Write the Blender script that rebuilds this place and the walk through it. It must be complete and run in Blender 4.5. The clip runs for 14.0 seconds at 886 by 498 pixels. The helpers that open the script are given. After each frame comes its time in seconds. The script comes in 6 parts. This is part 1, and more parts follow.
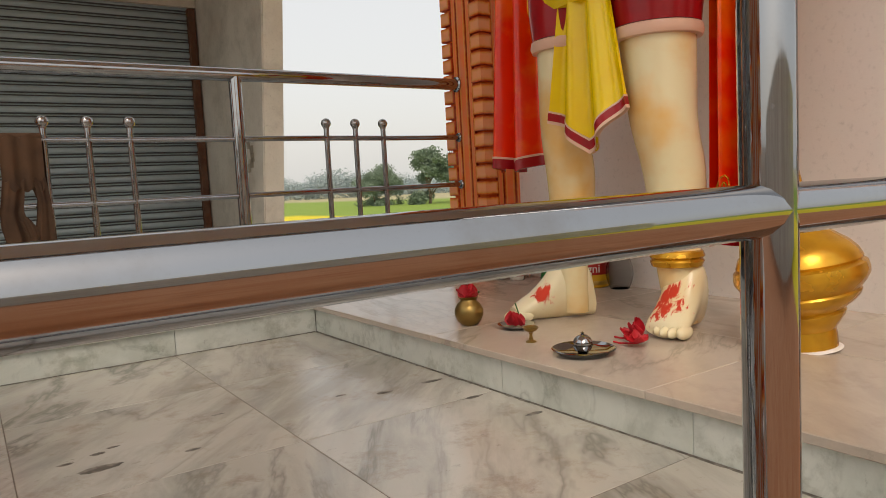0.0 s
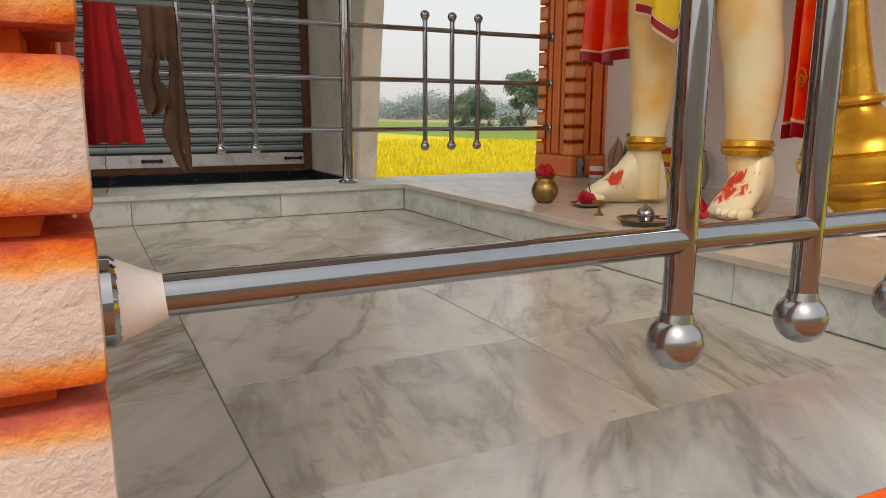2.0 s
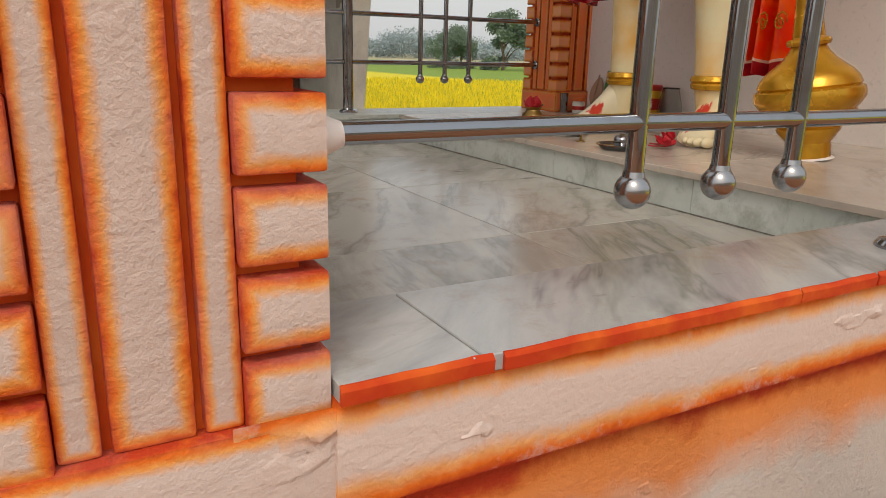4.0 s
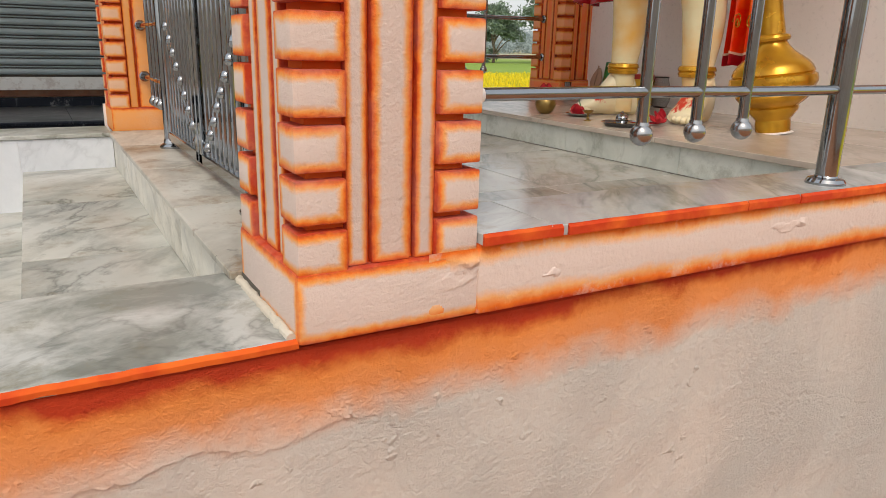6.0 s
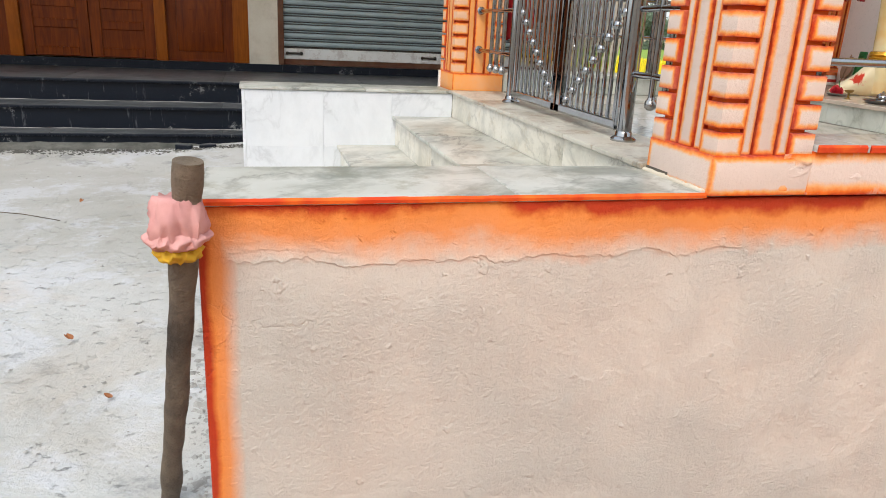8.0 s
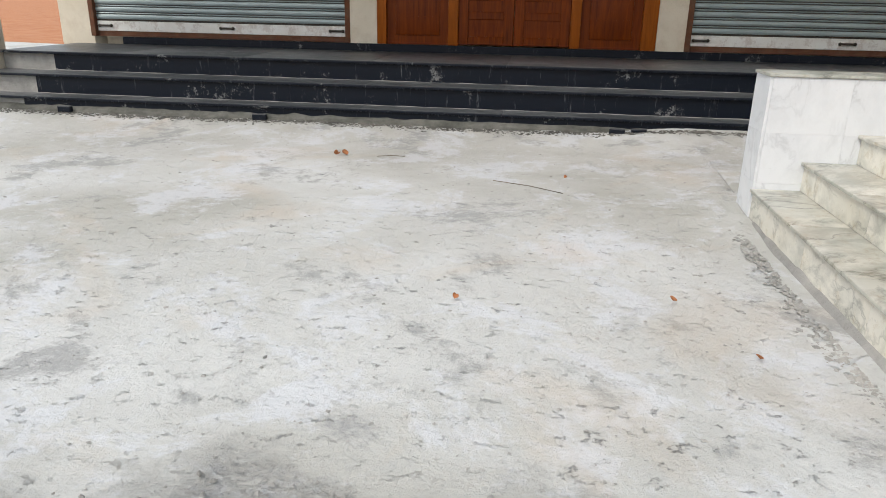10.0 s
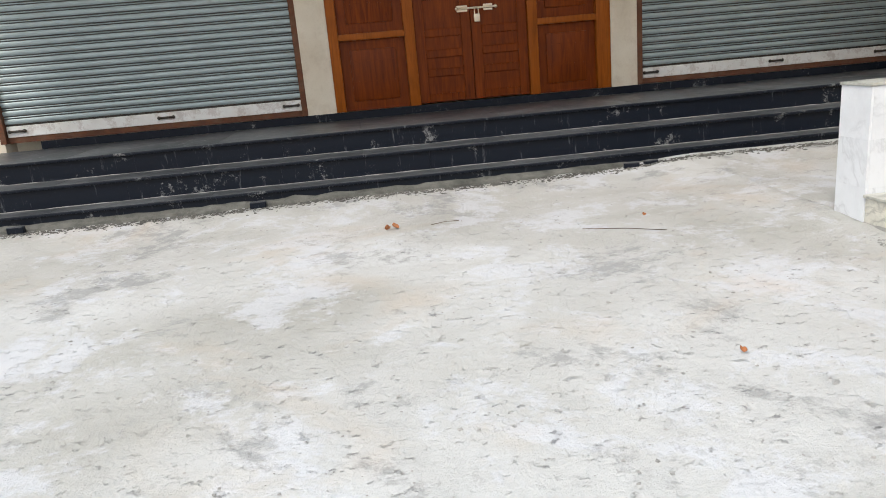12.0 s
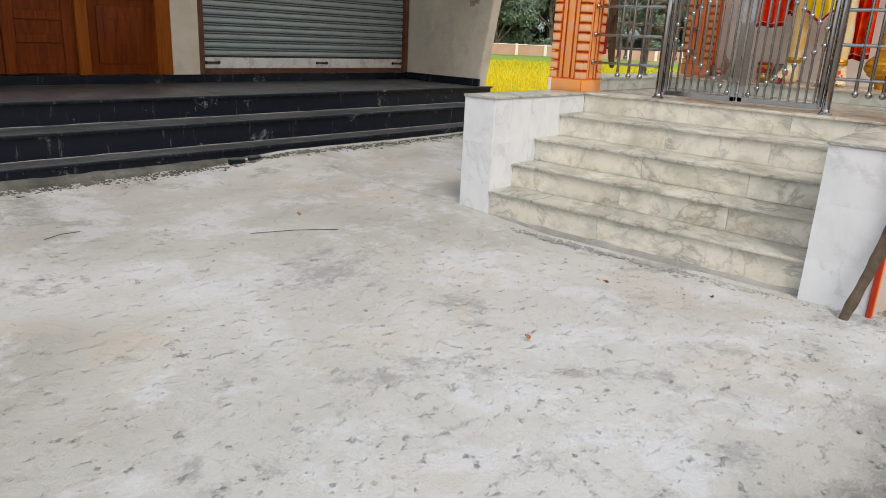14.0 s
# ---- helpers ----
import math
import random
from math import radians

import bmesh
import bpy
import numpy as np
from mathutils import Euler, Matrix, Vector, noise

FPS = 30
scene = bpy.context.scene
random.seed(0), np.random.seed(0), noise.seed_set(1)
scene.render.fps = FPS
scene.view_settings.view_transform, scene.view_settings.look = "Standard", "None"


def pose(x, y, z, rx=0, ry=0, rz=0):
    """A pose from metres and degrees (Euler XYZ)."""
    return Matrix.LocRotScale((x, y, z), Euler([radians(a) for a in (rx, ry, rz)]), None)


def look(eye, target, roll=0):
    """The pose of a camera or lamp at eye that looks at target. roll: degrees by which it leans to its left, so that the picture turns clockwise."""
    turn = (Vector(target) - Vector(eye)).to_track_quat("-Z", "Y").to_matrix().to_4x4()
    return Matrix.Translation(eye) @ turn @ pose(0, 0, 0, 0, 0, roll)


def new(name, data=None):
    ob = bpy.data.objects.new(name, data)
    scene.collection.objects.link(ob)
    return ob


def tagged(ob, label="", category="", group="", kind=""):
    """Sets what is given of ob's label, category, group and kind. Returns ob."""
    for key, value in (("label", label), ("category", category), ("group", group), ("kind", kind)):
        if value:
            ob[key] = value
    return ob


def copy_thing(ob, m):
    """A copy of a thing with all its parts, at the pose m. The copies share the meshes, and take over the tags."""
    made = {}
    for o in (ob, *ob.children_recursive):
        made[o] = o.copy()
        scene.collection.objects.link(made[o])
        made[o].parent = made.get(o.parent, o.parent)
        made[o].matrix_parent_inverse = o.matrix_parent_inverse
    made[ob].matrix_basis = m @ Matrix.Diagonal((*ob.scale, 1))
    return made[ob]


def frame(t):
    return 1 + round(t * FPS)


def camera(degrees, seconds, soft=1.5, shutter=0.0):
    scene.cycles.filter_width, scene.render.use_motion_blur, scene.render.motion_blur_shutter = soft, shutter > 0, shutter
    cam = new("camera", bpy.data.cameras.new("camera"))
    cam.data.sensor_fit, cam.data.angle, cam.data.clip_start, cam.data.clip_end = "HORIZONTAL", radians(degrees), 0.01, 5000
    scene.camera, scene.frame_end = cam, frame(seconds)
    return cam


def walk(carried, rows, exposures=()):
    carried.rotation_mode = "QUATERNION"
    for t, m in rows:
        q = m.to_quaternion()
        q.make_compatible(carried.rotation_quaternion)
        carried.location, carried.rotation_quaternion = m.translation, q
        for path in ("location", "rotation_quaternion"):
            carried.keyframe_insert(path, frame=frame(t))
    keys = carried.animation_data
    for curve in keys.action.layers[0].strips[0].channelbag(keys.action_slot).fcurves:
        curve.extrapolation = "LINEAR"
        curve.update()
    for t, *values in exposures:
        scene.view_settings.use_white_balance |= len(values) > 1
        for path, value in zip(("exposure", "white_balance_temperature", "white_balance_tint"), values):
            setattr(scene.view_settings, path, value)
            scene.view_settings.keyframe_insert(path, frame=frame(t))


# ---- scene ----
cam = camera(64.3, 14.0, 0.9)
METRES, EYE, TILT, LEAN, TURN = 7.7, 1.5, 0.0, 0.0, -34.5
START = [
    (0.0, (0.011, 0.007, 1.508), (1.133, 1.653, 1.332), -3.1),
    (0.3, (-0.009, -0.025, 1.480), (1.100, 1.627, 1.278), -2.9),
    (0.6, (-0.019, -0.052, 1.449), (1.055, 1.616, 1.197), -3.3),
    (1.0, (-0.033, -0.105, 1.378), (1.009, 1.574, 1.067), -2.1),
    (1.5, (-0.048, -0.164, 1.346), (0.923, 1.549, 0.994), -0.2),
    (2.0, (-0.122, -0.232, 1.344), (0.777, 1.515, 0.968), 0.2),
    (2.5, (-0.190, -0.275, 1.315), (0.728, 1.450, 0.889), 1.8),
    (3.0, (-0.271, -0.334, 1.314), (0.709, 1.338, 0.822), 0.8),
]
ROWS = [
    (5.5, -0.0028, -0.1263, -0.0213, 8.47, -16.28, -2.0),
    (6.0, -0.018, -0.155, -0.0229, 4.92, -16.07, -1.4),
    (6.5, -0.0341, -0.1876, -0.0217, 3.15, -16.62, -1.55),
    (7.0, -0.0316, -0.2246, -0.0224, 7.62, -15.26, -1.67),
    (7.5, -0.041, -0.2598, -0.0229, 14.23, -16.39, -4.05),
    (8.0, -0.0675, -0.304, -0.0269, 19.91, -17.73, -2.8),
    (8.5, -0.0925, -0.3411, -0.0298, 35.9, -22.94, -3.96),
    (9.0, -0.1286, -0.3743, -0.0355, 50.45, -23.45, -2.17),
    (11.5, -0.3783, -0.5182, -0.02, 26.21, -14.16, 2.71),
    (12.0, -0.4464, -0.53, -0.0285, 27.73, -15.3, 4.9),
    (12.5, -0.4992, -0.5434, -0.0235, 21.18, -11.53, 1.62),
    (13.0, -0.5533, -0.5558, -0.0206, 6.37, -12.2, 1.63),
    (13.5, -0.5972, -0.5392, -0.0294, -4.36, -14.24, 0.84),
    (14.0, -0.6401, -0.5105, -0.0237, -13.82, -16.92, -2.71),
]
walk(cam, [(t, look(eye, target, roll)) for t, eye, target, roll in START] + [(t, pose(0, 0, EYE, TILT, LEAN, TURN) @ pose(METRES * x, METRES * y, METRES * z, 90 + pitch, roll, yaw)) for t, x, y, z, yaw, pitch, roll in ROWS],
     [(0.0, -0.02, 7300, 12), (0.5, 0.12, 7200, 12), (1.5, 0.05, 7200, 12), (2.5, -0.10, 6900, 11), (3.0, -0.20, 6850, 11), (5.5, -0.15, 6900, 11), (6.5, 0.34, 6500, 9), (7.5, 0.43, 6450, 9), (8.0, 0.45, 6450, 8),
      (8.5, 0.43, 6450, 8), (9.0, 0.28, 6650, 8), (11.5, 0.50, 6600, 9), (12.5, 0.54, 6600, 9), (13.0, 0.38, 6700, 10), (13.5, 0.12, 6800, 10), (14.0, 0.12, 6750, 10)])

# ---- daylight: a bright hazy sky and a soft sun ----
SUN_ELEVATION, SUN_AZIMUTH = radians(52), radians(215)
world = bpy.data.worlds.new("world")
scene.world = world
world.use_nodes = True
wt = world.node_tree
sky = wt.nodes.new("ShaderNodeTexSky")
sky.sky_type = "NISHITA"
sky.sun_disc = False
sky.sun_elevation, sky.sun_rotation = SUN_ELEVATION, SUN_AZIMUTH
sky.air_density, sky.dust_density, sky.ozone_density = 1.0, 6.0, 1.0
haze = wt.nodes.new("ShaderNodeMixRGB")
haze.inputs[0].default_value = 0.52
haze.inputs[2].default_value = (9.7, 10.2, 10.6, 1)
wt.links.new(sky.outputs[0], haze.inputs[1])
wt.links.new(haze.outputs[0], wt.nodes["Background"].inputs[0])
wt.nodes["Background"].inputs[1].default_value = 0.13
sun = new("sun", bpy.data.lights.new("sun", "SUN"))
sun.data.energy, sun.data.angle, sun.data.color = 1.0, radians(18), (1.0, 0.97, 0.93)
away = Vector((math.cos(SUN_ELEVATION) * math.sin(SUN_AZIMUTH), math.cos(SUN_ELEVATION) * math.cos(SUN_AZIMUTH), math.sin(SUN_ELEVATION)))
sun.matrix_world = look(away * 40, (0, 0, 0))


# ---- mesh helpers ----
def bm_box(size, centre=(0, 0, 0), bevel=0.0, seg=1):
    bm = bmesh.new()
    bmesh.ops.create_cube(bm, size=1.0, matrix=Matrix.Translation(centre) @ Matrix.Diagonal((*size, 1)))
    if bevel:
        bmesh.ops.bevel(bm, geom=bm.edges[:], offset=bevel, segments=seg, affect="EDGES", profile=0.6)
    return bm


def bm_span(x0, x1, y0, y1, z0, z1, bevel=0.0, seg=1):
    return bm_box((x1 - x0, y1 - y0, z1 - z0), ((x0 + x1) / 2, (y0 + y1) / 2, (z0 + z1) / 2), bevel, seg)


def bm_rings(rings, close=True, cap=True):
    """A skin over rings of points, each a list of the same length."""
    bm = bmesh.new()
    rows = [[bm.verts.new(p) for p in ring] for ring in rings]
    n = len(rows[0])
    for a, b in zip(rows, rows[1:]):
        for i in range(n if close else n - 1):
            j = (i + 1) % n
            bm.faces.new((a[i], a[j], b[j], b[i]))
    if cap and close:
        bm.faces.new(list(reversed(rows[0])))
        bm.faces.new(rows[-1])
    bmesh.ops.recalc_face_normals(bm, faces=bm.faces[:])
    return bm


def bm_lathe(profile, seg=24, centre=(0, 0, 0)):
    cx, cy, cz = centre
    return bm_rings([[(cx + max(r, 0.0005) * math.cos(a), cy + max(r, 0.0005) * math.sin(a), cz + z)
                      for a in (2 * math.pi * i / seg for i in range(seg))] for r, z in profile])


def bm_tube(points, radius, seg=12):
    """A round tube along points; radius is one number or one for each point."""
    pts = [Vector(p) for p in points]
    radii = radius if isinstance(radius, (list, tuple)) else [radius] * len(pts)
    rings = []
    for i, p in enumerate(pts):
        d = (pts[min(i + 1, len(pts) - 1)] - pts[max(i - 1, 0)]).normalized()
        up = Vector((0, 0, 1)) if abs(d.z) < 0.9 else Vector((1, 0, 0))
        u = d.cross(up).normalized()
        v = d.cross(u)
        rings.append([p + radii[i] * (math.cos(a) * u + math.sin(a) * v) for a in (2 * math.pi * k / seg for k in range(seg))])
    return bm_rings(rings)


def bm_ball(radius, centre, seg=16):
    bm = bmesh.new()
    bmesh.ops.create_uvsphere(bm, u_segments=seg, v_segments=seg // 2 + 2, radius=radius, matrix=Matrix.Translation(centre))
    return bm


def joined(*bms):
    out = bmesh.new()
    for bm in bms:
        tmp = bpy.data.meshes.new("tmp")
        bm.to_mesh(tmp)
        bm.free()
        out.from_mesh(tmp)
        bpy.data.meshes.remove(tmp)
    return out


def mesh_of(bm, name, material, smooth=None):
    me = bpy.data.meshes.new(name)
    bm.to_mesh(me)
    bm.free()
    if material:
        me.materials.append(material)
    if smooth:
        me.shade_smooth()
        me.set_sharp_from_angle(angle=radians(smooth))
    return me


def part(name, bm, material, parent=None, label="", smooth=35):
    ob = new(name, mesh_of(bm, name, material, smooth))
    ob.parent = parent
    return tagged(ob, label)


def piece(name, me, parent, loc=(0, 0, 0), rz=0.0):
    """One of many alike pieces: an object of its own on a shared mesh."""
    ob = new(name, me)
    ob.parent = parent
    ob.location = loc
    ob.rotation_euler = (0, 0, rz)
    return ob


def thing(name, label, category, loc=(0, 0, 0), group="", kind="", rz=0.0):
    ob = new(name)
    ob.empty_display_size = 0.1
    ob.location = loc
    ob.rotation_euler = (0, 0, rz)
    return tagged(ob, label, category, group, kind)


def setting(name, bm, material, label, category, smooth=35):
    return tagged(part(name, bm, material, None, label, smooth), category=category, kind="structure")


# ---- materials ----
class Nodes:
    """A short way to wire a material."""

    def __init__(self, name):
        self.m = bpy.data.materials.new(name)
        self.m.use_nodes = True
        self.t = self.m.node_tree
        self.b = self.t.nodes["Principled BSDF"]

    def set(self, socket, value):
        if isinstance(value, bpy.types.NodeSocket):
            self.t.links.new(value, socket)
        elif isinstance(value, (tuple, list)) and len(value) == 3 and socket.type == "RGBA":
            socket.default_value = (*value, 1)
        else:
            socket.default_value = value

    def node(self, kind, out=0, props=None, **inputs):
        n = self.t.nodes.new(kind)
        if kind == "ShaderNodeMath":
            n.operation = props
        elif kind == "ShaderNodeVectorMath":
            n.operation = props
        elif kind == "ShaderNodeTexVoronoi" and props:
            n.feature = props
        for key, value in inputs.items():
            k = int(key[1:]) if key[0] == "i" and key[1:].isdigit() else key.replace("_", " ")
            self.set(n.inputs[k], value)
        return n.outputs[out]

    def math(self, op, a, b=0.0, c=0.0):
        return self.node("ShaderNodeMath", 0, op, i0=a, i1=b, i2=c)

    def coords(self, spread=True, scale=(1, 1, 1)):
        """Metres on the object itself, shifted at random from one object to the next."""
        co = self.node("ShaderNodeTexCoord", 3)
        if spread:
            r = self.node("ShaderNodeObjectInfo", 5)
            off = self.node("ShaderNodeCombineXYZ", 0, None, i0=self.math("MULTIPLY", r, 37.0), i1=self.math("MULTIPLY", r, 91.0), i2=self.math("MULTIPLY", r, 53.0))
            co = self.node("ShaderNodeVectorMath", 0, "ADD", i0=co, i1=off)
        if scale != (1, 1, 1):
            co = self.node("ShaderNodeVectorMath", 0, "MULTIPLY", i0=co, i1=scale)
        return co

    def noise(self, co, scale, detail=4.0, rough=0.55, distort=0.0, out=0):
        return self.node("ShaderNodeTexNoise", out, None, Vector=co, Scale=scale, Detail=detail, Roughness=rough, Distortion=distort)

    def ramp(self, f, *stops):
        n = self.t.nodes.new("ShaderNodeValToRGB")
        self.set(n.inputs[0], f)
        e = n.color_ramp.elements
        while len(e) < len(stops):
            e.new(0.5)
        for el, (p, c) in zip(e, stops):
            el.position = p
            el.color = (c, c, c, 1) if isinstance(c, (int, float)) else (*c, 1)
        return n.outputs[0]

    def mix(self, f, a, b, mode="MIX"):
        n = self.t.nodes.new("ShaderNodeMixRGB")
        n.blend_type = mode
        for s, v in zip(n.inputs, (f, a, b)):
            self.set(s, v)
        return n.outputs[0]

    def bump(self, height, strength=0.3, distance=0.01):
        return self.node("ShaderNodeBump", 0, None, Strength=strength, Distance=distance, Height=height)

    def done(self, color, rough=0.5, metal=0.0, normal=None, **more):
        self.set(self.b.inputs["Base Color"], color)
        self.set(self.b.inputs["Roughness"], rough)
        self.set(self.b.inputs["Metallic"], metal)
        if normal:
            self.set(self.b.inputs["Normal"], normal)
        for k, v in more.items():
            self.set(self.b.inputs[k.replace("_", " ")], v)
        return self.m


def marble(name, base, vein, stain, rough=0.2, stains=0.35, vein_amount=0.6, stretch=(1, 1, 1), spin=0.0):
    """Veined stone: soft streaks along one way, thin broken lines, dirt and dark specks."""
    n = Nodes(name)
    raw = n.coords(True)
    rot = n.t.nodes.new("ShaderNodeVectorRotate")
    rot.rotation_type = "Z_AXIS"
    n.set(rot.inputs["Vector"], raw)
    n.set(rot.inputs["Angle"], n.math("ADD", spin, n.math("MULTIPLY", n.math("SUBTRACT", n.node("ShaderNodeObjectInfo", 5), 0.5), 0.9)))
    co = n.node("ShaderNodeVectorMath", 0, "MULTIPLY", i0=rot.outputs[0], i1=stretch)
    wco = n.mix(0.12, co, n.noise(co, 2.2, 4, 0.6, 0.0, 1))
    streak = n.ramp(n.noise(wco, 5.5, 8, 0.66, 0.3), (0.45, 0.0), (0.62, 1.0))
    cloud = n.ramp(n.noise(wco, 1.7, 4, 0.55), (0.40, 0.0), (0.60, 1.0))
    line = n.math("ABSOLUTE", n.math("SUBTRACT", n.noise(wco, 2.6, 6, 0.6, 0.4), 0.5))
    lines = n.math("MULTIPLY", n.ramp(line, (0.0, 1.0), (0.012, 0.45), (0.032, 0.0)), n.math("ADD", 0.25, cloud))
    c = n.mix(n.math("MULTIPLY", cloud, 0.45 * vein_amount), base, vein)
    c = n.mix(n.math("MULTIPLY", streak, 0.75 * vein_amount), c, tuple(0.8 * k for k in vein))
    c = n.mix(n.math("MULTIPLY", lines, 0.85 * vein_amount), c, tuple(0.5 * k for k in vein))
    warm = n.ramp(n.noise(raw, 2.1, 5, 0.6), (0.45, 0.0), (0.7, 1.0))
    c = n.mix(n.math("MULTIPLY", warm, 0.45 * stains), c, tuple(1.3 * k for k in stain))
    dirt = n.ramp(n.noise(raw, 6.5, 9, 0.75), (0.54, 0.0), (0.66, 1.0))
    c = n.mix(n.math("MULTIPLY", dirt, stains), c, stain)
    speck = n.ramp(n.noise(n.node("ShaderNodeVectorMath", 0, "MULTIPLY", i0=raw, i1=(1.0, 2.2, 1.0)), 15, 6, 0.75), (0.63, 0.0), (0.68, 1.0))
    c = n.mix(n.math("MULTIPLY", speck, 0.6 * stains + 0.05), c, (0.10, 0.095, 0.08))
    r = n.math("ADD", rough, n.math("MULTIPLY", n.noise(raw, 7, 6, 0.7), 0.22))
    h = n.math("ADD", n.noise(raw, 2.5, 3), n.math("MULTIPLY", n.noise(raw, 60, 3), 0.06))
    return n.done(c, r, 0, n.bump(h, 0.06, 0.02))


MARBLE_FLOOR = marble("floor marble", (0.585, 0.565, 0.505), (0.30, 0.305, 0.265), (0.25, 0.18, 0.11), 0.10, 0.40, 0.66, (1.0, 0.24, 1.0), 0.6)
MARBLE_KERB = marble("kerb marble", (0.70, 0.73, 0.68), (0.46, 0.52, 0.46), (0.15, 0.16, 0.09), 0.2, 0.36, 0.5, (0.7, 1.0, 1.0))
MARBLE_STAIR = marble("stair marble", (0.78, 0.755, 0.68), (0.47, 0.48, 0.43), (0.40, 0.32, 0.18), 0.28, 0.50, 0.70, (1.0, 0.5, 1.0), 0.9)
MARBLE_TREAD = marble("trodden tread marble", (0.60, 0.595, 0.545), (0.31, 0.325, 0.29), (0.27, 0.20, 0.11), 0.26, 0.55, 0.95, (1.0, 0.5, 1.0), 0.9)
MARBLE_STAINED = marble("brown stained threshold marble", (0.62, 0.60, 0.53), (0.36, 0.34, 0.28), (0.24, 0.145, 0.06), 0.26, 0.85, 0.8, (1.0, 0.5, 1.0), 0.4)
MARBLE_CAP = marble("wall cap marble", (0.56, 0.57, 0.54), (0.25, 0.27, 0.235), (0.22, 0.20, 0.12), 0.25, 0.55, 1.15, (1.0, 0.7, 1.0), 0.7)
MARBLE_WHITE = marble("white wall tile", (0.74, 0.77, 0.81), (0.60, 0.64, 0.69), (0.58, 0.59, 0.57), 0.22, 0.06, 0.3, (1.0, 0.6, 0.6), 0.5)
MARBLE_SILL = marble("grey sill marble", (0.55, 0.565, 0.55), (0.30, 0.325, 0.33), (0.33, 0.22, 0.10), 0.12, 0.30, 0.75, (1.0, 0.24, 1.0), 0.9)
MARBLE_PLATFORM = marble("platform marble", (0.57, 0.495, 0.415), (0.44, 0.385, 0.325), (0.26, 0.19, 0.13), 0.12, 0.16, 0.45, (1.0, 0.35, 1.0), 0.5)

PEACH, ORANGE, RED_ORANGE = (0.70, 0.57, 0.50), (0.82, 0.175, 0.010), (0.50, 0.038, 0.003)


def sprayed(name, edges, fade, centre=PEACH):
    """Peach plaster sprayed orange towards some edges: (axis, half size, both sides or the plus side alone), from the piece's middle."""
    n = Nodes(name)
    co = n.node("ShaderNodeTexCoord", 3)
    free = n.coords()
    wob = n.math("MULTIPLY", n.math("SUBTRACT", n.noise(free, 45, 5, 0.65), 0.5), fade * 0.7)
    sep = n.t.nodes.new("ShaderNodeSeparateXYZ")
    n.set(sep.inputs[0], co)
    d = None
    for axis, half, both in edges:
        if axis == "corner":
            k = n.math("MAXIMUM", n.math("ADD", half, sep.outputs[0]), n.math("SUBTRACT", half, n.math("ABSOLUTE", sep.outputs[1])))
        else:
            k = n.math("SUBTRACT", half, n.math("ABSOLUTE", sep.outputs[axis]) if both else sep.outputs[axis])
        d = k if d is None else n.math("MINIMUM", d, k)
    f = n.math("DIVIDE", n.math("ADD", d, wob), fade)
    c = n.ramp(f, (0.0, RED_ORANGE), (0.28, ORANGE), (0.55, (0.86, 0.36, 0.08)), (1.0, centre))
    c = n.mix(n.ramp(n.noise(free, 9, 5), (0.45, 0.0), (0.8, 0.3)), c, (0.55, 0.46, 0.40))
    h = n.math("ADD", n.noise(free, 130, 4, 0.65), n.math("MULTIPLY", n.noise(free, 38, 4, 0.6), 1.4))
    return n.done(c, 0.8, 0, n.bump(h, 0.6, 0.004))


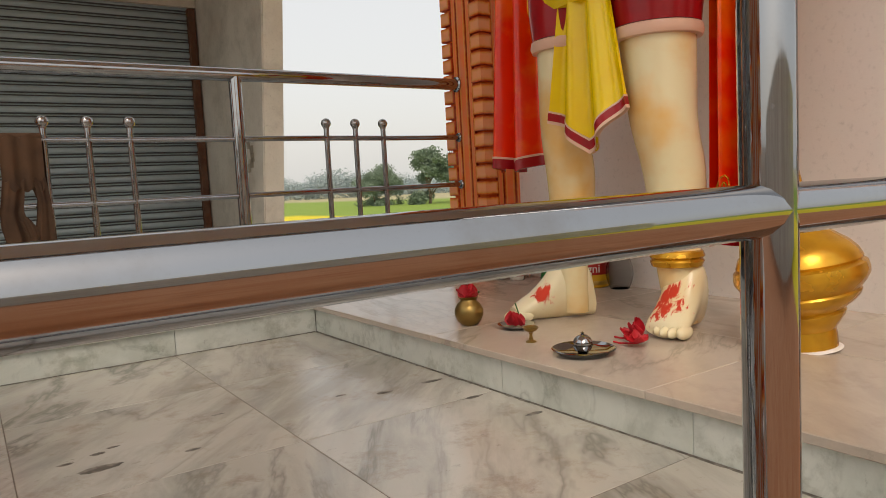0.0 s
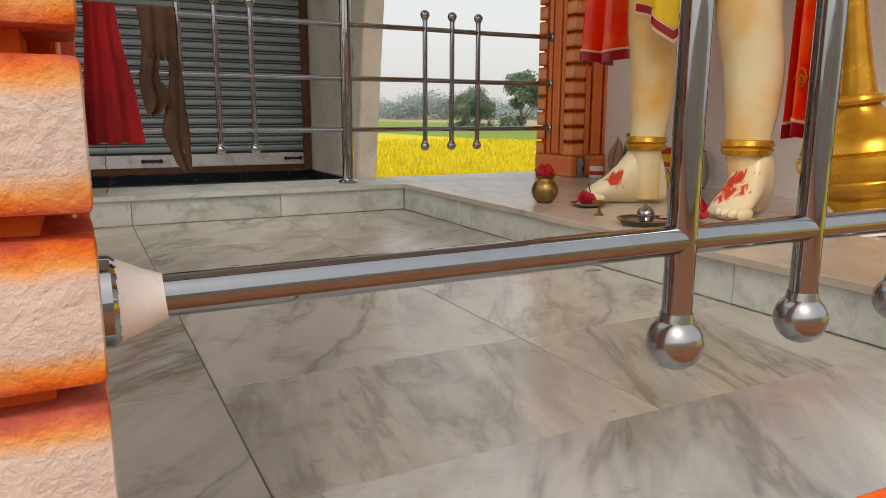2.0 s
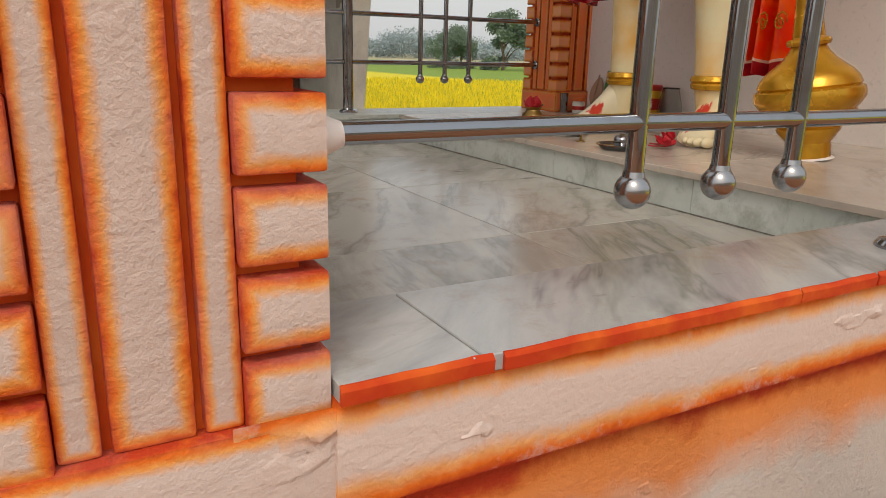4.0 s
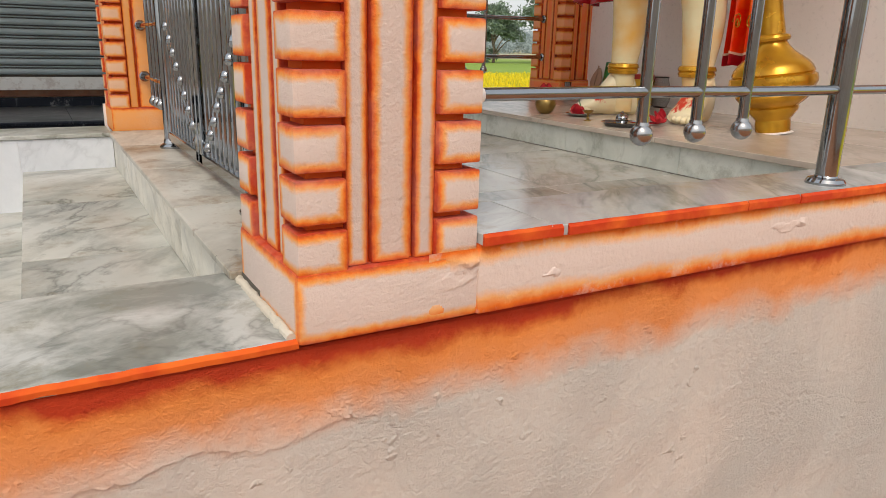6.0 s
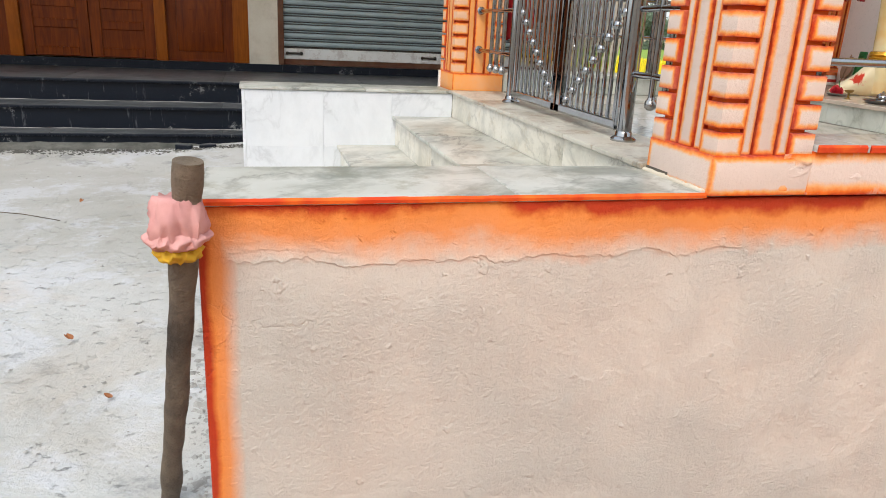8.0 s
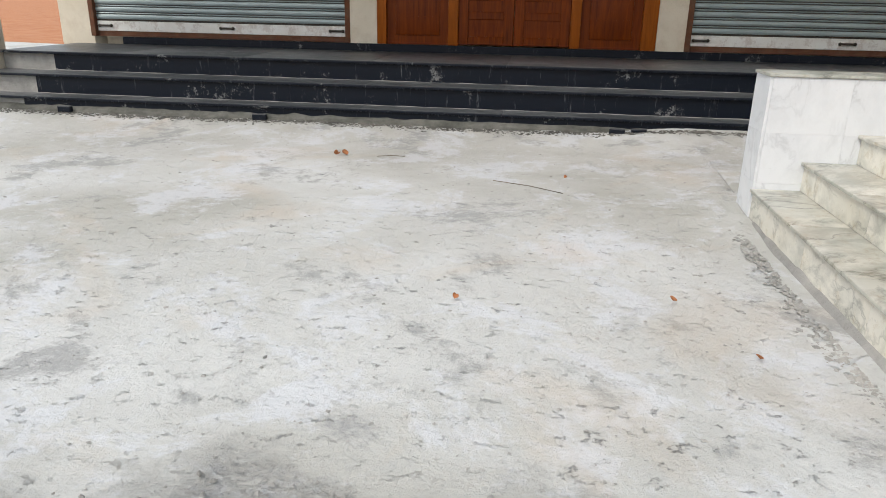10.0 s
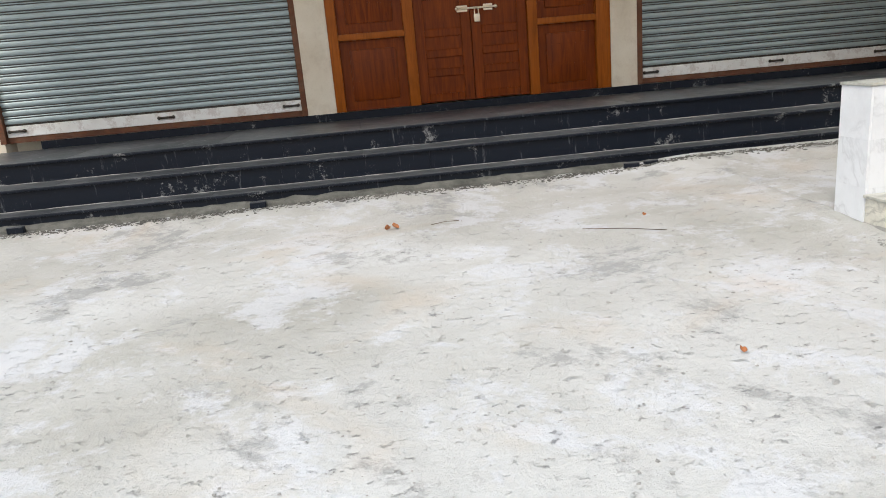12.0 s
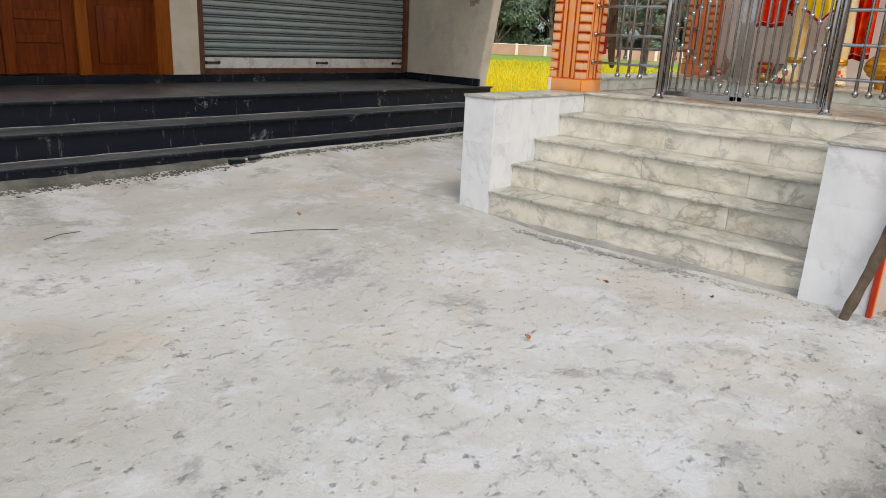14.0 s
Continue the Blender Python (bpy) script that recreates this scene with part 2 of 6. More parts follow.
def south_plaster(name, top, depth, left=None):
    """The low outside wall: peach plaster, orange along its top edge and its west corner, grey weathering."""
    n = Nodes(name)
    co = n.coords(False)
    sep = n.t.nodes.new("ShaderNodeSeparateXYZ")
    n.set(sep.inputs[0], co)
    wob = n.math("MULTIPLY", n.math("SUBTRACT", n.noise(co, 3.2, 7, 0.62), 0.5), depth * 1.1)
    d = n.math("ADD", n.math("SUBTRACT", top, sep.outputs[2]), wob)
    below = n.math("DIVIDE", d, depth)
    if left is not None:
        w2 = n.math("MULTIPLY", n.math("SUBTRACT", n.noise(co, 5, 6, 0.6), 0.5), 0.04)
        d = n.math("MINIMUM", d, n.math("MULTIPLY", n.math("ADD", n.math("SUBTRACT", sep.outputs[0], left), w2), 2.0))
    f = n.math("DIVIDE", d, depth)
    grey = n.ramp(n.noise(co, 1.1, 7, 0.62), (0.38, 0.0), (0.62, 1.0))
    streak = n.noise(n.node("ShaderNodeVectorMath", 0, "MULTIPLY", i0=co, i1=(9.0, 1.0, 1.1)), 2.0, 5, 0.6)
    body = n.mix(n.math("ADD", 0.25, n.math("MULTIPLY", grey, 0.65)), (0.665, 0.575, 0.495), (0.58, 0.56, 0.51))
    body = n.mix(n.math("MULTIPLY", n.ramp(streak, (0.52, 0.0), (0.75, 1.0)), 0.25), body, (0.50, 0.47, 0.43))
    c = n.mix(n.ramp(f, (0.1, 1.0), (0.55, 0.85), (0.78, 0.4), (1.05, 0.0)), body, (0.86, 0.25, 0.020))
    c = n.mix(n.ramp(f, (0.0, 1.0), (0.16, 1.0), (0.34, 0.0)), c, RED_ORANGE)
    crack = n.node("ShaderNodeTexVoronoi", 0, "DISTANCE_TO_EDGE", Vector=n.mix(0.25, co, n.noise(co, 4, 5, 0.7, 0, 1)), Scale=2.3)
    line = n.math("MULTIPLY", n.ramp(crack, (0.0, 1.0), (0.012, 0.0)), n.ramp(n.noise(co, 1.1, 2), (0.52, 0.0), (0.6, 1.0)))
    c = n.mix(n.math("MULTIPLY", line, 0.06), c, (0.36, 0.27, 0.2))
    rough_patch = n.ramp(n.noise(co, 2.4, 5, 0.6), (0.38, 0.45), (0.60, 1.3))
    h = n.math("MULTIPLY", n.math("ADD", n.noise(co, 110, 5, 0.7), n.math("MULTIPLY", n.noise(co, 26, 6, 0.72), 0.9)), rough_patch)
    h = n.math("ADD", h, n.math("MULTIPLY", n.noise(co, 5, 4, 0.55), 2.2))
    blob = n.ramp(n.noise(co, 17, 4, 0.55), (0.66, 0.0), (0.72, 1.0))
    h = n.math("ADD", h, n.math("MULTIPLY", blob, 0.5))
    h = n.math("SUBTRACT", h, n.math("MULTIPLY", line, 0.3))
    peel = n.math("MULTIPLY", n.ramp(below, (0.80, 1.0), (0.84, 0.0)), n.ramp(n.noise(co, 1.6, 3), (0.47, 0.0), (0.53, 1.0)))
    h = n.math("ADD", h, n.math("MULTIPLY", peel, 0.2))
    return n.done(c, 0.82, 0, n.bump(h, 0.75, 0.010))


def steel(name, tint=(0.37, 0.385, 0.40), rough=0.05):
    n = Nodes(name)
    co = n.coords()
    smear = n.noise(co, 14, 6, 0.65)
    c = n.mix(n.ramp(smear, (0.50, 0.0), (0.8, 0.6)), tint, (0.24, 0.21, 0.18))
    scratch = n.ramp(n.noise(n.coords(True, (3, 40, 40)), 3.0, 5, 0.7), (0.60, 0.0), (0.72, 1.0))
    r = n.math("ADD", rough, n.math("MULTIPLY", n.ramp(n.noise(co, 35, 5, 0.7), (0.5, 0.0), (0.85, 1.0)), 0.16))
    r = n.math("ADD", r, n.math("MULTIPLY", scratch, 0.10))
    return n.done(c, r, 1.0)


STEEL = steel("stainless steel")
STEEL_BALL = steel("brushed ball steel", (0.40, 0.40, 0.40), 0.20)
STEEL_RAIL = steel("rail steel", (0.35, 0.365, 0.385), 0.055)


def granite():
    n = Nodes("black granite")
    co = n.coords(False)
    speck = n.ramp(n.noise(co, 60, 4, 0.8), (0.6, 0.0), (0.72, 1.0))
    c = n.mix(n.math("MULTIPLY", speck, 0.3), (0.006, 0.009, 0.016), (0.06, 0.075, 0.10))
    lime = n.ramp(n.noise(co, 2.6, 10, 0.82), (0.59, 0.0), (0.63, 1.0))
    drip = n.ramp(n.noise(n.node("ShaderNodeVectorMath", 0, "MULTIPLY", i0=co, i1=(5, 2, 0.7)), 3.0, 7, 0.75), (0.60, 0.0), (0.70, 1.0))
    c = n.mix(n.math("MULTIPLY", lime, 0.55), c, (0.34, 0.35, 0.35))
    c = n.mix(n.math("MULTIPLY", drip, 0.35), c, (0.30, 0.32, 0.34))
    dust_sheen = n.ramp(n.noise(co, 0.9, 5), (0.4, 0.0), (0.7, 1.0))
    # Up-facing faces turn paler: dust, with the sky's sheen put into the colour.
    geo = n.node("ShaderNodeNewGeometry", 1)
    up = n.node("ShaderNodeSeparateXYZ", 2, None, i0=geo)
    c = n.mix(n.math("MULTIPLY", n.math("MAXIMUM", up, 0.0), n.math("ADD", 0.24, n.math("MULTIPLY", dust_sheen, 0.36))), c, (0.20, 0.21, 0.22))
    return n.done(c, n.math("ADD", 0.28, n.math("MULTIPLY", n.noise(co, 9, 5), 0.25)), 0, n.bump(n.noise(co, 18, 4), 0.08, 0.01), Specular_IOR_Level=0.2)


GRANITE = granite()


def concrete(name, a, b, scale=1.0, bump=0.4, patches=0.4, dark=(0.25, 0.25, 0.25), rust=0.0, spread=False):
    n = Nodes(name)
    co = n.coords(spread)
    big = n.ramp(n.noise(co, 0.55 * scale, 6, 0.6, 0.3), (0.35, 0.0), (0.68, 1.0))
    c = n.mix(big, a, b)
    mid = n.ramp(n.noise(co, 2.3 * scale, 8, 0.7), (0.48, 0.0), (0.72, 1.0))
    c = n.mix(n.math("MULTIPLY", mid, patches), c, dark)
    fine = n.noise(co, 38 * scale, 6, 0.75)
    c = n.mix(n.ramp(fine, (0.55, 0.0), (0.78, 0.5)), c, tuple(0.6 * k for k in dark))
    if rust:
        c = n.mix(n.math("MULTIPLY", n.ramp(n.noise(co, 0.9 * scale, 5, 0.6, 1.0), (0.56, 0.0), (0.75, 1.0)), rust), c, (0.52, 0.37, 0.25))
    h = n.math("ADD", n.noise(co, 30 * scale, 6, 0.7), n.math("MULTIPLY", n.noise(co, 5 * scale, 6, 0.65), 1.8))
    return n.done(c, 0.85, 0, n.bump(h, bump, 0.012))


def yard_concrete():
    """Weathered screed: pale laitance, grey and sandy patches, pits and dark scrapes."""
    n = Nodes("yard concrete")
    co = n.coords(False)
    flat = n.node("ShaderNodeVectorMath", 0, "MULTIPLY", i0=co, i1=(1.0, 1.0, 0.0))
    big = n.ramp(n.noise(flat, 0.45, 6, 0.62, 0.4), (0.36, 0.0), (0.64, 1.0))
    c = n.mix(big, (0.38, 0.38, 0.355), (0.545, 0.56, 0.56))
    pale = n.ramp(n.noise(flat, 1.5, 9, 0.74, 0.3), (0.51, 0.0), (0.58, 1.0))
    c = n.mix(n.math("MULTIPLY", pale, 0.55), c, (0.60, 0.63, 0.685))
    grey = n.ramp(n.noise(flat, 1.2, 10, 0.78, 0.2), (0.545, 0.0), (0.61, 1.0))
    c = n.mix(n.math("MULTIPLY", grey, 0.7), c, (0.27, 0.275, 0.28))
    sand = n.ramp(n.noise(flat, 0.8, 6, 0.6, 0.8), (0.55, 0.0), (0.75, 1.0))
    c = n.mix(n.math("MULTIPLY", sand, 0.45), c, (0.50, 0.40, 0.29))
    scrape = n.ramp(n.noise(n.node("ShaderNodeVectorMath", 0, "MULTIPLY", i0=flat, i1=(0.9, 1.25, 0)), 12.0, 10, 0.82), (0.575, 0.0), (0.62, 1.0))
    patch = n.ramp(n.noise(flat, 0.9, 5, 0.6), (0.46, 0.0), (0.58, 1.0))
    c = n.mix(n.math("MULTIPLY", n.math("MULTIPLY", scrape, patch), 0.6), c, (0.15, 0.15, 0.165))
    sep = n.t.nodes.new("ShaderNodeSeparateXYZ")
    n.set(sep.inputs[0], co)
    margin = n.math("SUBTRACT", sep.outputs[1], n.math("MULTIPLY", n.math("MINIMUM", n.math("ADD", sep.outputs[0], 4.2), 0.0), 0.30))
    margin = n.math("ADD", margin, n.math("MULTIPLY", n.math("SUBTRACT", n.noise(flat, 1.3, 7, 0.68), 0.5), 2.2))
    crumbled = n.ramp(n.math("ADD", margin, 0.5), (0.06, 1.0), (0.22, 0.5), (0.5, 0.0))
    lump = n.ramp(n.noise(flat, 20, 8, 0.72), (0.42, 0.0), (0.58, 1.0))
    c = n.mix(n.math("MULTIPLY", crumbled, n.math("ADD", 0.35, n.math("MULTIPLY", lump, 0.5))), c, (0.27, 0.27, 0.265))
    pit = n.ramp(n.noise(flat, 42, 6, 0.8), (0.62, 0.0), (0.72, 1.0))
    c = n.mix(n.math("MULTIPLY", pit, 0.55), c, (0.14, 0.13, 0.12))
    h = n.math("ADD", n.noise(flat, 32, 7, 0.75), n.math("MULTIPLY", n.noise(flat, 6, 7, 0.7), 2.0))
    h = n.math("SUBTRACT", h, n.math("MULTIPLY", scrape, 0.7))
    h = n.math("SUBTRACT", h, n.math("MULTIPLY", n.math("MULTIPLY", crumbled, lump), 1.3))
    return n.done(c, 0.88, 0, n.bump(h, 0.75, 0.014))


SLAB = yard_concrete()
MORTAR = concrete("rough grey mortar", (0.30, 0.30, 0.29), (0.48, 0.47, 0.45), 3.0, 0.9, 0.5, (0.16, 0.16, 0.15))
RAW_WALL = concrete("bare cement render", (0.56, 0.525, 0.445), (0.72, 0.685, 0.60), 1.4, 0.3, 0.5, (0.32, 0.295, 0.24), 0.25)
EARTH = concrete("red earth", (0.30, 0.115, 0.05), (0.42, 0.20, 0.10), 2.2, 0.9, 0.5, (0.20, 0.10, 0.055))
STONE = concrete("gravel stone", (0.34, 0.32, 0.30), (0.52, 0.50, 0.47), 6.0, 0.5, 0.3, (0.2, 0.19, 0.18), 0.3, True)
WHITE_WALL = concrete("cream wall paint", (0.82, 0.765, 0.72), (0.86, 0.815, 0.775), 1.0, 0.12, 0.10, (0.72, 0.67, 0.62))
POST_PAINT = concrete("grimy white post paint", (0.58, 0.52, 0.42), (0.70, 0.65, 0.55), 2.0, 0.25, 0.30, (0.34, 0.25, 0.17), 0.3)


def painted_metal(name, color, dirt, rough=0.45, metal=0.0, rust=0.0, scale=1.0):
    n = Nodes(name)
    co = n.coords()
    c = n.mix(n.ramp(n.noise(co, 3 * scale, 7, 0.65), (0.45, 0.0), (0.8, 0.55)), color, dirt)
    if rust:
        spots = n.ramp(n.noise(co, 7 * scale, 8, 0.75), (0.5, 0.0), (0.6, 1.0))
        c = n.mix(n.math("MULTIPLY", spots, rust), c, (0.17, 0.055, 0.02))
    return n.done(c, n.math("ADD", rough, n.math("MULTIPLY", n.noise(co, 11, 4), 0.15)), metal, n.bump(n.noise(co, 35, 4), 0.08, 0.004))


SHUTTER = painted_metal("shutter grey blue", (0.33, 0.40, 0.42), (0.17, 0.215, 0.23), 0.34, 0.25)
SHUTTER_RAIL = painted_metal("shutter bottom rail", (0.74, 0.75, 0.74), (0.52, 0.48, 0.44), 0.5, 0.0, 0.3)
RUST = painted_metal("rusty guide", (0.10, 0.04, 0.02), (0.22, 0.14, 0.09), 0.8, 0.0, 0.6, 2.0)
DARK_METAL = painted_metal("dark metal", (0.05, 0.045, 0.04), (0.12, 0.07, 0.04), 0.5, 0.5)
BRASS = painted_metal("brass", (0.62, 0.42, 0.12), (0.30, 0.18, 0.06), 0.25, 1.0)
PALE_METAL = painted_metal("worn pale metal", (0.72, 0.64, 0.50), (0.45, 0.32, 0.18), 0.35, 0.7)
OLD_BRASS = painted_metal("tarnished brass", (0.36, 0.24, 0.08), (0.14, 0.09, 0.04), 0.3, 1.0)


def wood(name, a, b, axis=2, rough=0.35, scale=1.0):
    n = Nodes(name)
    s = [9.0, 9.0, 9.0]
    s[axis] = 0.7
    co = n.coords(True, tuple(s))
    g = n.noise(co, 3.0 * scale, 7, 0.6, 0.8)
    c = n.mix(n.ramp(g, (0.3, 0.0), (0.7, 1.0)), a, b)
    c = n.mix(n.ramp(n.noise(n.coords(), 3, 4), (0.5, 0.0), (0.8, 0.35)), c, tuple(0.5 * k for k in a))
    return n.done(c, rough, 0, n.bump(g, 0.12, 0.004), Specular_IOR_Level=0.16)


DOOR_WOOD = wood("varnished door wood", (0.085, 0.014, 0.001), (0.21, 0.042, 0.002), 2, 0.42)
FRAME_WOOD = wood("door frame wood", (0.21, 0.055, 0.005), (0.33, 0.09, 0.009), 2, 0.42)
BARK = concrete("stick bark", (0.05, 0.036, 0.026), (0.34, 0.265, 0.185), 4.0, 1.0, 0.65, (0.03, 0.022, 0.016), 0.3)


def gloss(name, color, second=None, rough=0.25, metal=0.0, scale=4.0, lo=0.45, hi=0.75, bump=0.04):
    n = Nodes(name)
    co = n.coords(False)
    c = n.mix(n.ramp(n.noise(co, scale, 4, 0.5), (lo, 0.0), (hi, 1.0)), color, second or tuple(0.75 * k for k in color))
    return n.done(c, n.math("ADD", rough, n.math("MULTIPLY", n.noise(co, 12, 4), 0.12)), metal, n.bump(n.noise(co, 25, 3), bump, 0.006))


SKIN_PAINT = gloss("cream yellow statue paint", (0.85, 0.75, 0.46), (0.84, 0.47, 0.12), 0.18, 0, 4.2, 0.44, 0.74)
RED_PAINT = gloss("red gloss paint", (0.36, 0.006, 0.012), (0.26, 0.005, 0.009), 0.18)
SCARLET = gloss("orange red gloss paint", (0.84, 0.026, 0.003), (0.90, 0.16, 0.008), 0.16, 0, 5.0, 0.46, 0.66)
YELLOW_PAINT = gloss("yellow gloss paint", (0.90, 0.66, 0.008), (0.84, 0.50, 0.006), 0.16)
PINK_TRIM = gloss("pale pink trim", (0.78, 0.52, 0.38), (0.72, 0.40, 0.28), 0.35)
GOLD_PAINT = gloss("gold paint", (0.66, 0.35, 0.025), (0.44, 0.20, 0.014), 0.20, 0.55, 9.0, 0.42, 0.7, 0.12)
VERMILION = gloss("vermilion powder", (0.62, 0.03, 0.008), (0.7, 0.09, 0.02), 0.9)
PETAL = gloss("red petals", (0.50, 0.006, 0.016), (0.36, 0.004, 0.012), 0.5, 0, 30)

# ---- ground ----
FLOOR, KERB, LANDING, YARD = 0.87, 1.0, 0.872, -0.10


def ground_height(x, y):
    dip = min(max((x + 1.5) / 0.9, 0), 1) * min(max((3.2 - x) / 0.8, 0), 1) * min(max((0.6 - y) / 0.4, 0), 1) * min(max((y + 0.75) / 0.5, 0), 1)
    return -0.17 + 0.045 * min(max((-1.6 - x) / 0.6, 0), 1) - 0.24 * dip - 0.10 * min(max((y - 9.0) / 6.0, 0), 1) - 0.10 * min(max((x - 4.0) / 4.0, 0), 1)


def sheet(xs, ys, height):
    bm = bmesh.new()
    rows = [[bm.verts.new((x, y, height(x, y))) for x in xs] for y in ys]
    for a, b in zip(rows, rows[1:]):
        for i in range(len(xs) - 1):
            bm.faces.new((a[i], a[i + 1], b[i + 1], b[i]))
    return bm


def steps_between(*spans):
    out = []
    for a, b, n in spans:
        out += [a + (b - a) * i / n for i in range(n)]
    return out + [spans[-1][1]]


def ground_material():
    n = Nodes("earth and farmland")
    co = n.coords(False)
    sep = n.t.nodes.new("ShaderNodeSeparateXYZ")
    n.set(sep.inputs[0], co)
    red = n.mix(n.ramp(n.noise(co, 2.0, 7, 0.65), (0.35, 0.0), (0.7, 1.0)), (0.36, 0.13, 0.05), (0.46, 0.22, 0.11))
    red = n.mix(n.ramp(n.noise(co, 30, 6, 0.75), (0.5, 0.0), (0.75, 0.6)), red, (0.20, 0.10, 0.06))
    wob = n.math("MULTIPLY", n.math("SUBTRACT", n.noise(co, 0.12, 4), 0.5), 6.0)
    east = n.math("SUBTRACT", sep.outputs[1], n.math("MULTIPLY", n.math("MAXIMUM", n.math("SUBTRACT", 3.0, sep.outputs[0]), 0.0), 4.0))
    dist = n.math("ADD", n.math("MAXIMUM", east, n.math("MULTIPLY", n.math("SUBTRACT", sep.outputs[0], 5.0), 3.0)), wob)
    field = n.mix(n.noise(co, 1.5, 8, 0.7), (0.74, 0.60, 0.010), (0.58, 0.50, 0.02))
    green = n.mix(n.noise(co, 0.2, 6, 0.7), (0.15, 0.27, 0.02), (0.25, 0.33, 0.05))
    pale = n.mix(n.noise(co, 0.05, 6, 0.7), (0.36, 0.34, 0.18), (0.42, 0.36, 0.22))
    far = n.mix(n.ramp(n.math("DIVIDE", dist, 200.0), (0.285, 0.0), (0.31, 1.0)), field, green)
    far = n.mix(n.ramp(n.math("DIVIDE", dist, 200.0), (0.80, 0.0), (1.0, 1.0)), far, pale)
    c = n.mix(n.ramp(n.math("DIVIDE", dist, 20.0), (0.48, 0.0), (0.56, 1.0)), red, far)
    h = n.math("ADD", n.noise(co, 25, 6, 0.7), n.math("MULTIPLY", n.noise(co, 4, 6), 2.0))
    return n.done(c, 0.95, 0, n.bump(h, 0.7, 0.02))


GROUND_X = steps_between((-900, -60, 6), (-60, -10, 10), (-10, 5, 60), (5, 60, 22), (60, 900, 8))
GROUND_Y = steps_between((-900, -40, 6), (-40, -4, 8), (-4, 2, 40), (2, 60, 40), (60, 900, 10))
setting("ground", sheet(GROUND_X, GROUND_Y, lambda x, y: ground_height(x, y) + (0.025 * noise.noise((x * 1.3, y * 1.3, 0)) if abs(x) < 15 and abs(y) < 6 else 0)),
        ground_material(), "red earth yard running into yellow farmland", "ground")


def slab_edge(x):
    """The ragged south edge of the concrete yard."""
    base = -0.42 if x < -2.6 else -0.42 + (x + 2.6) / 0.85 * 0.55
    if x < -4.2:
        base -= (min(-4.2 - x, 6.0)) * 0.30
    return base + 0.10 * noise.noise((x * 1.7, 3.1, 0)) + 0.04 * noise.noise((x * 7, 1.2, 0))


def yard_bm():
    bm = bmesh.new()
    xs = steps_between((-22.0, -8.0, 20), (-8.0, -1.72, 90), (-1.72, 2.4, 16))
    prev = None
    for x in xs:
        y0 = slab_edge(x) if x < -1.72 else 3.2
        col = []
        ys = [y0 - 0.10, y0 - 0.03, y0] + [y0 + ((6.0 if x > -9.9 else 16.0) - y0) * (k / 40) for k in range(1, 41)]
        for k, y in enumerate(ys):
            z = YARD + 0.02 * noise.noise((x * 0.6, y * 0.6, 0)) + 0.006 * noise.noise((x * 4, y * 4, 2))
            z += 0.09 * min(max((y - 5.0) / 0.8, 0), 1)
            z += 0.06 * min(max((y - 2.4) / 0.8, 0), 1) * min(max((x + 2.6) / 0.8, 0), 1)
            if k == 0:
                z = -0.26
            elif k == 1:
                z -= 0.05
            col.append(bm.verts.new((x, y, z)))
        if prev:
            for i in range(len(col) - 1):
                bm.faces.new((prev[i], col[i], col[i + 1], prev[i + 1]))
        prev = col
    return bm


yard = setting("pavement", yard_bm(), SLAB, "rough pale concrete yard with a broken edge", "pavement", 60)

# ---- plinth, stairs and outside walls of the shrine ----
WEST, EAST, SOUTH, NORTH = -0.47, 2.55, 0.15, 3.37
setting("plinth_core", bm_span(WEST + 0.03, EAST + 0.2, SOUTH + 0.03, NORTH - 0.03, -0.3, 0.84), MORTAR, "rough mortar core of the shrine plinth", "plinth")
wall_south = setting("wall_south", bm_span(-1.90, EAST + 0.2, SOUTH, SOUTH + 0.03, -0.6, 0.832, 0.004), south_plaster("sprayed south plaster", 0.85, 0.19, -1.90),
                     "peach plaster plinth wall with sprayed orange top edge", "wall")
setting("wall_plinth_north", bm_span(-0.47, EAST + 0.2, NORTH - 0.03, NORTH, -0.3, 0.98), WHITE_WALL, "pale plinth wall", "wall")


def band(name, x0, x1, y0, y1, z0, z1):
    return setting(name, bm_span(x0, x1, y0, y1, z0, z1, 0.006, 2), SPRAY_BAND, "raised peach plaster band sprayed orange at its edges", "trim")


def band_material():
    n = Nodes("sprayed band")
    co = n.coords(False)
    sep = n.t.nodes.new("ShaderNodeSeparateXYZ")
    n.set(sep.inputs[0], co)
    wob = n.math("MULTIPLY", n.math("SUBTRACT", n.noise(co, 8, 7, 0.65), 0.5), 0.05)
    lo = n.math("SUBTRACT", sep.outputs[2], 0.843)
    hi = n.math("SUBTRACT", 0.985, sep.outputs[2])
    d = n.math("DIVIDE", n.math("ADD", n.math("MINIMUM", lo, hi), wob), 0.045)
    c = n.ramp(d, (0.0, RED_ORANGE), (0.30, ORANGE), (0.6, (0.84, 0.40, 0.14)), (1.0, PEACH))
    flake = n.ramp(n.noise(co, 6, 8, 0.75), (0.55, 0.0), (0.62, 1.0))
    c = n.mix(n.math("MULTIPLY", flake, 0.35), c, (0.66, 0.58, 0.52))
    h = n.math("ADD", n.noise(co, 80, 4, 0.6), n.math("MULTIPLY", n.noise(co, 9, 5, 0.55), 2.2))
    return n.done(c, 0.8, 0, n.bump(h, 0.5, 0.006))


SPRAY_BAND = band_material()
band("trim_band_south", -0.118, EAST + 0.2, 0.127, 0.16, 0.843, 0.9805)


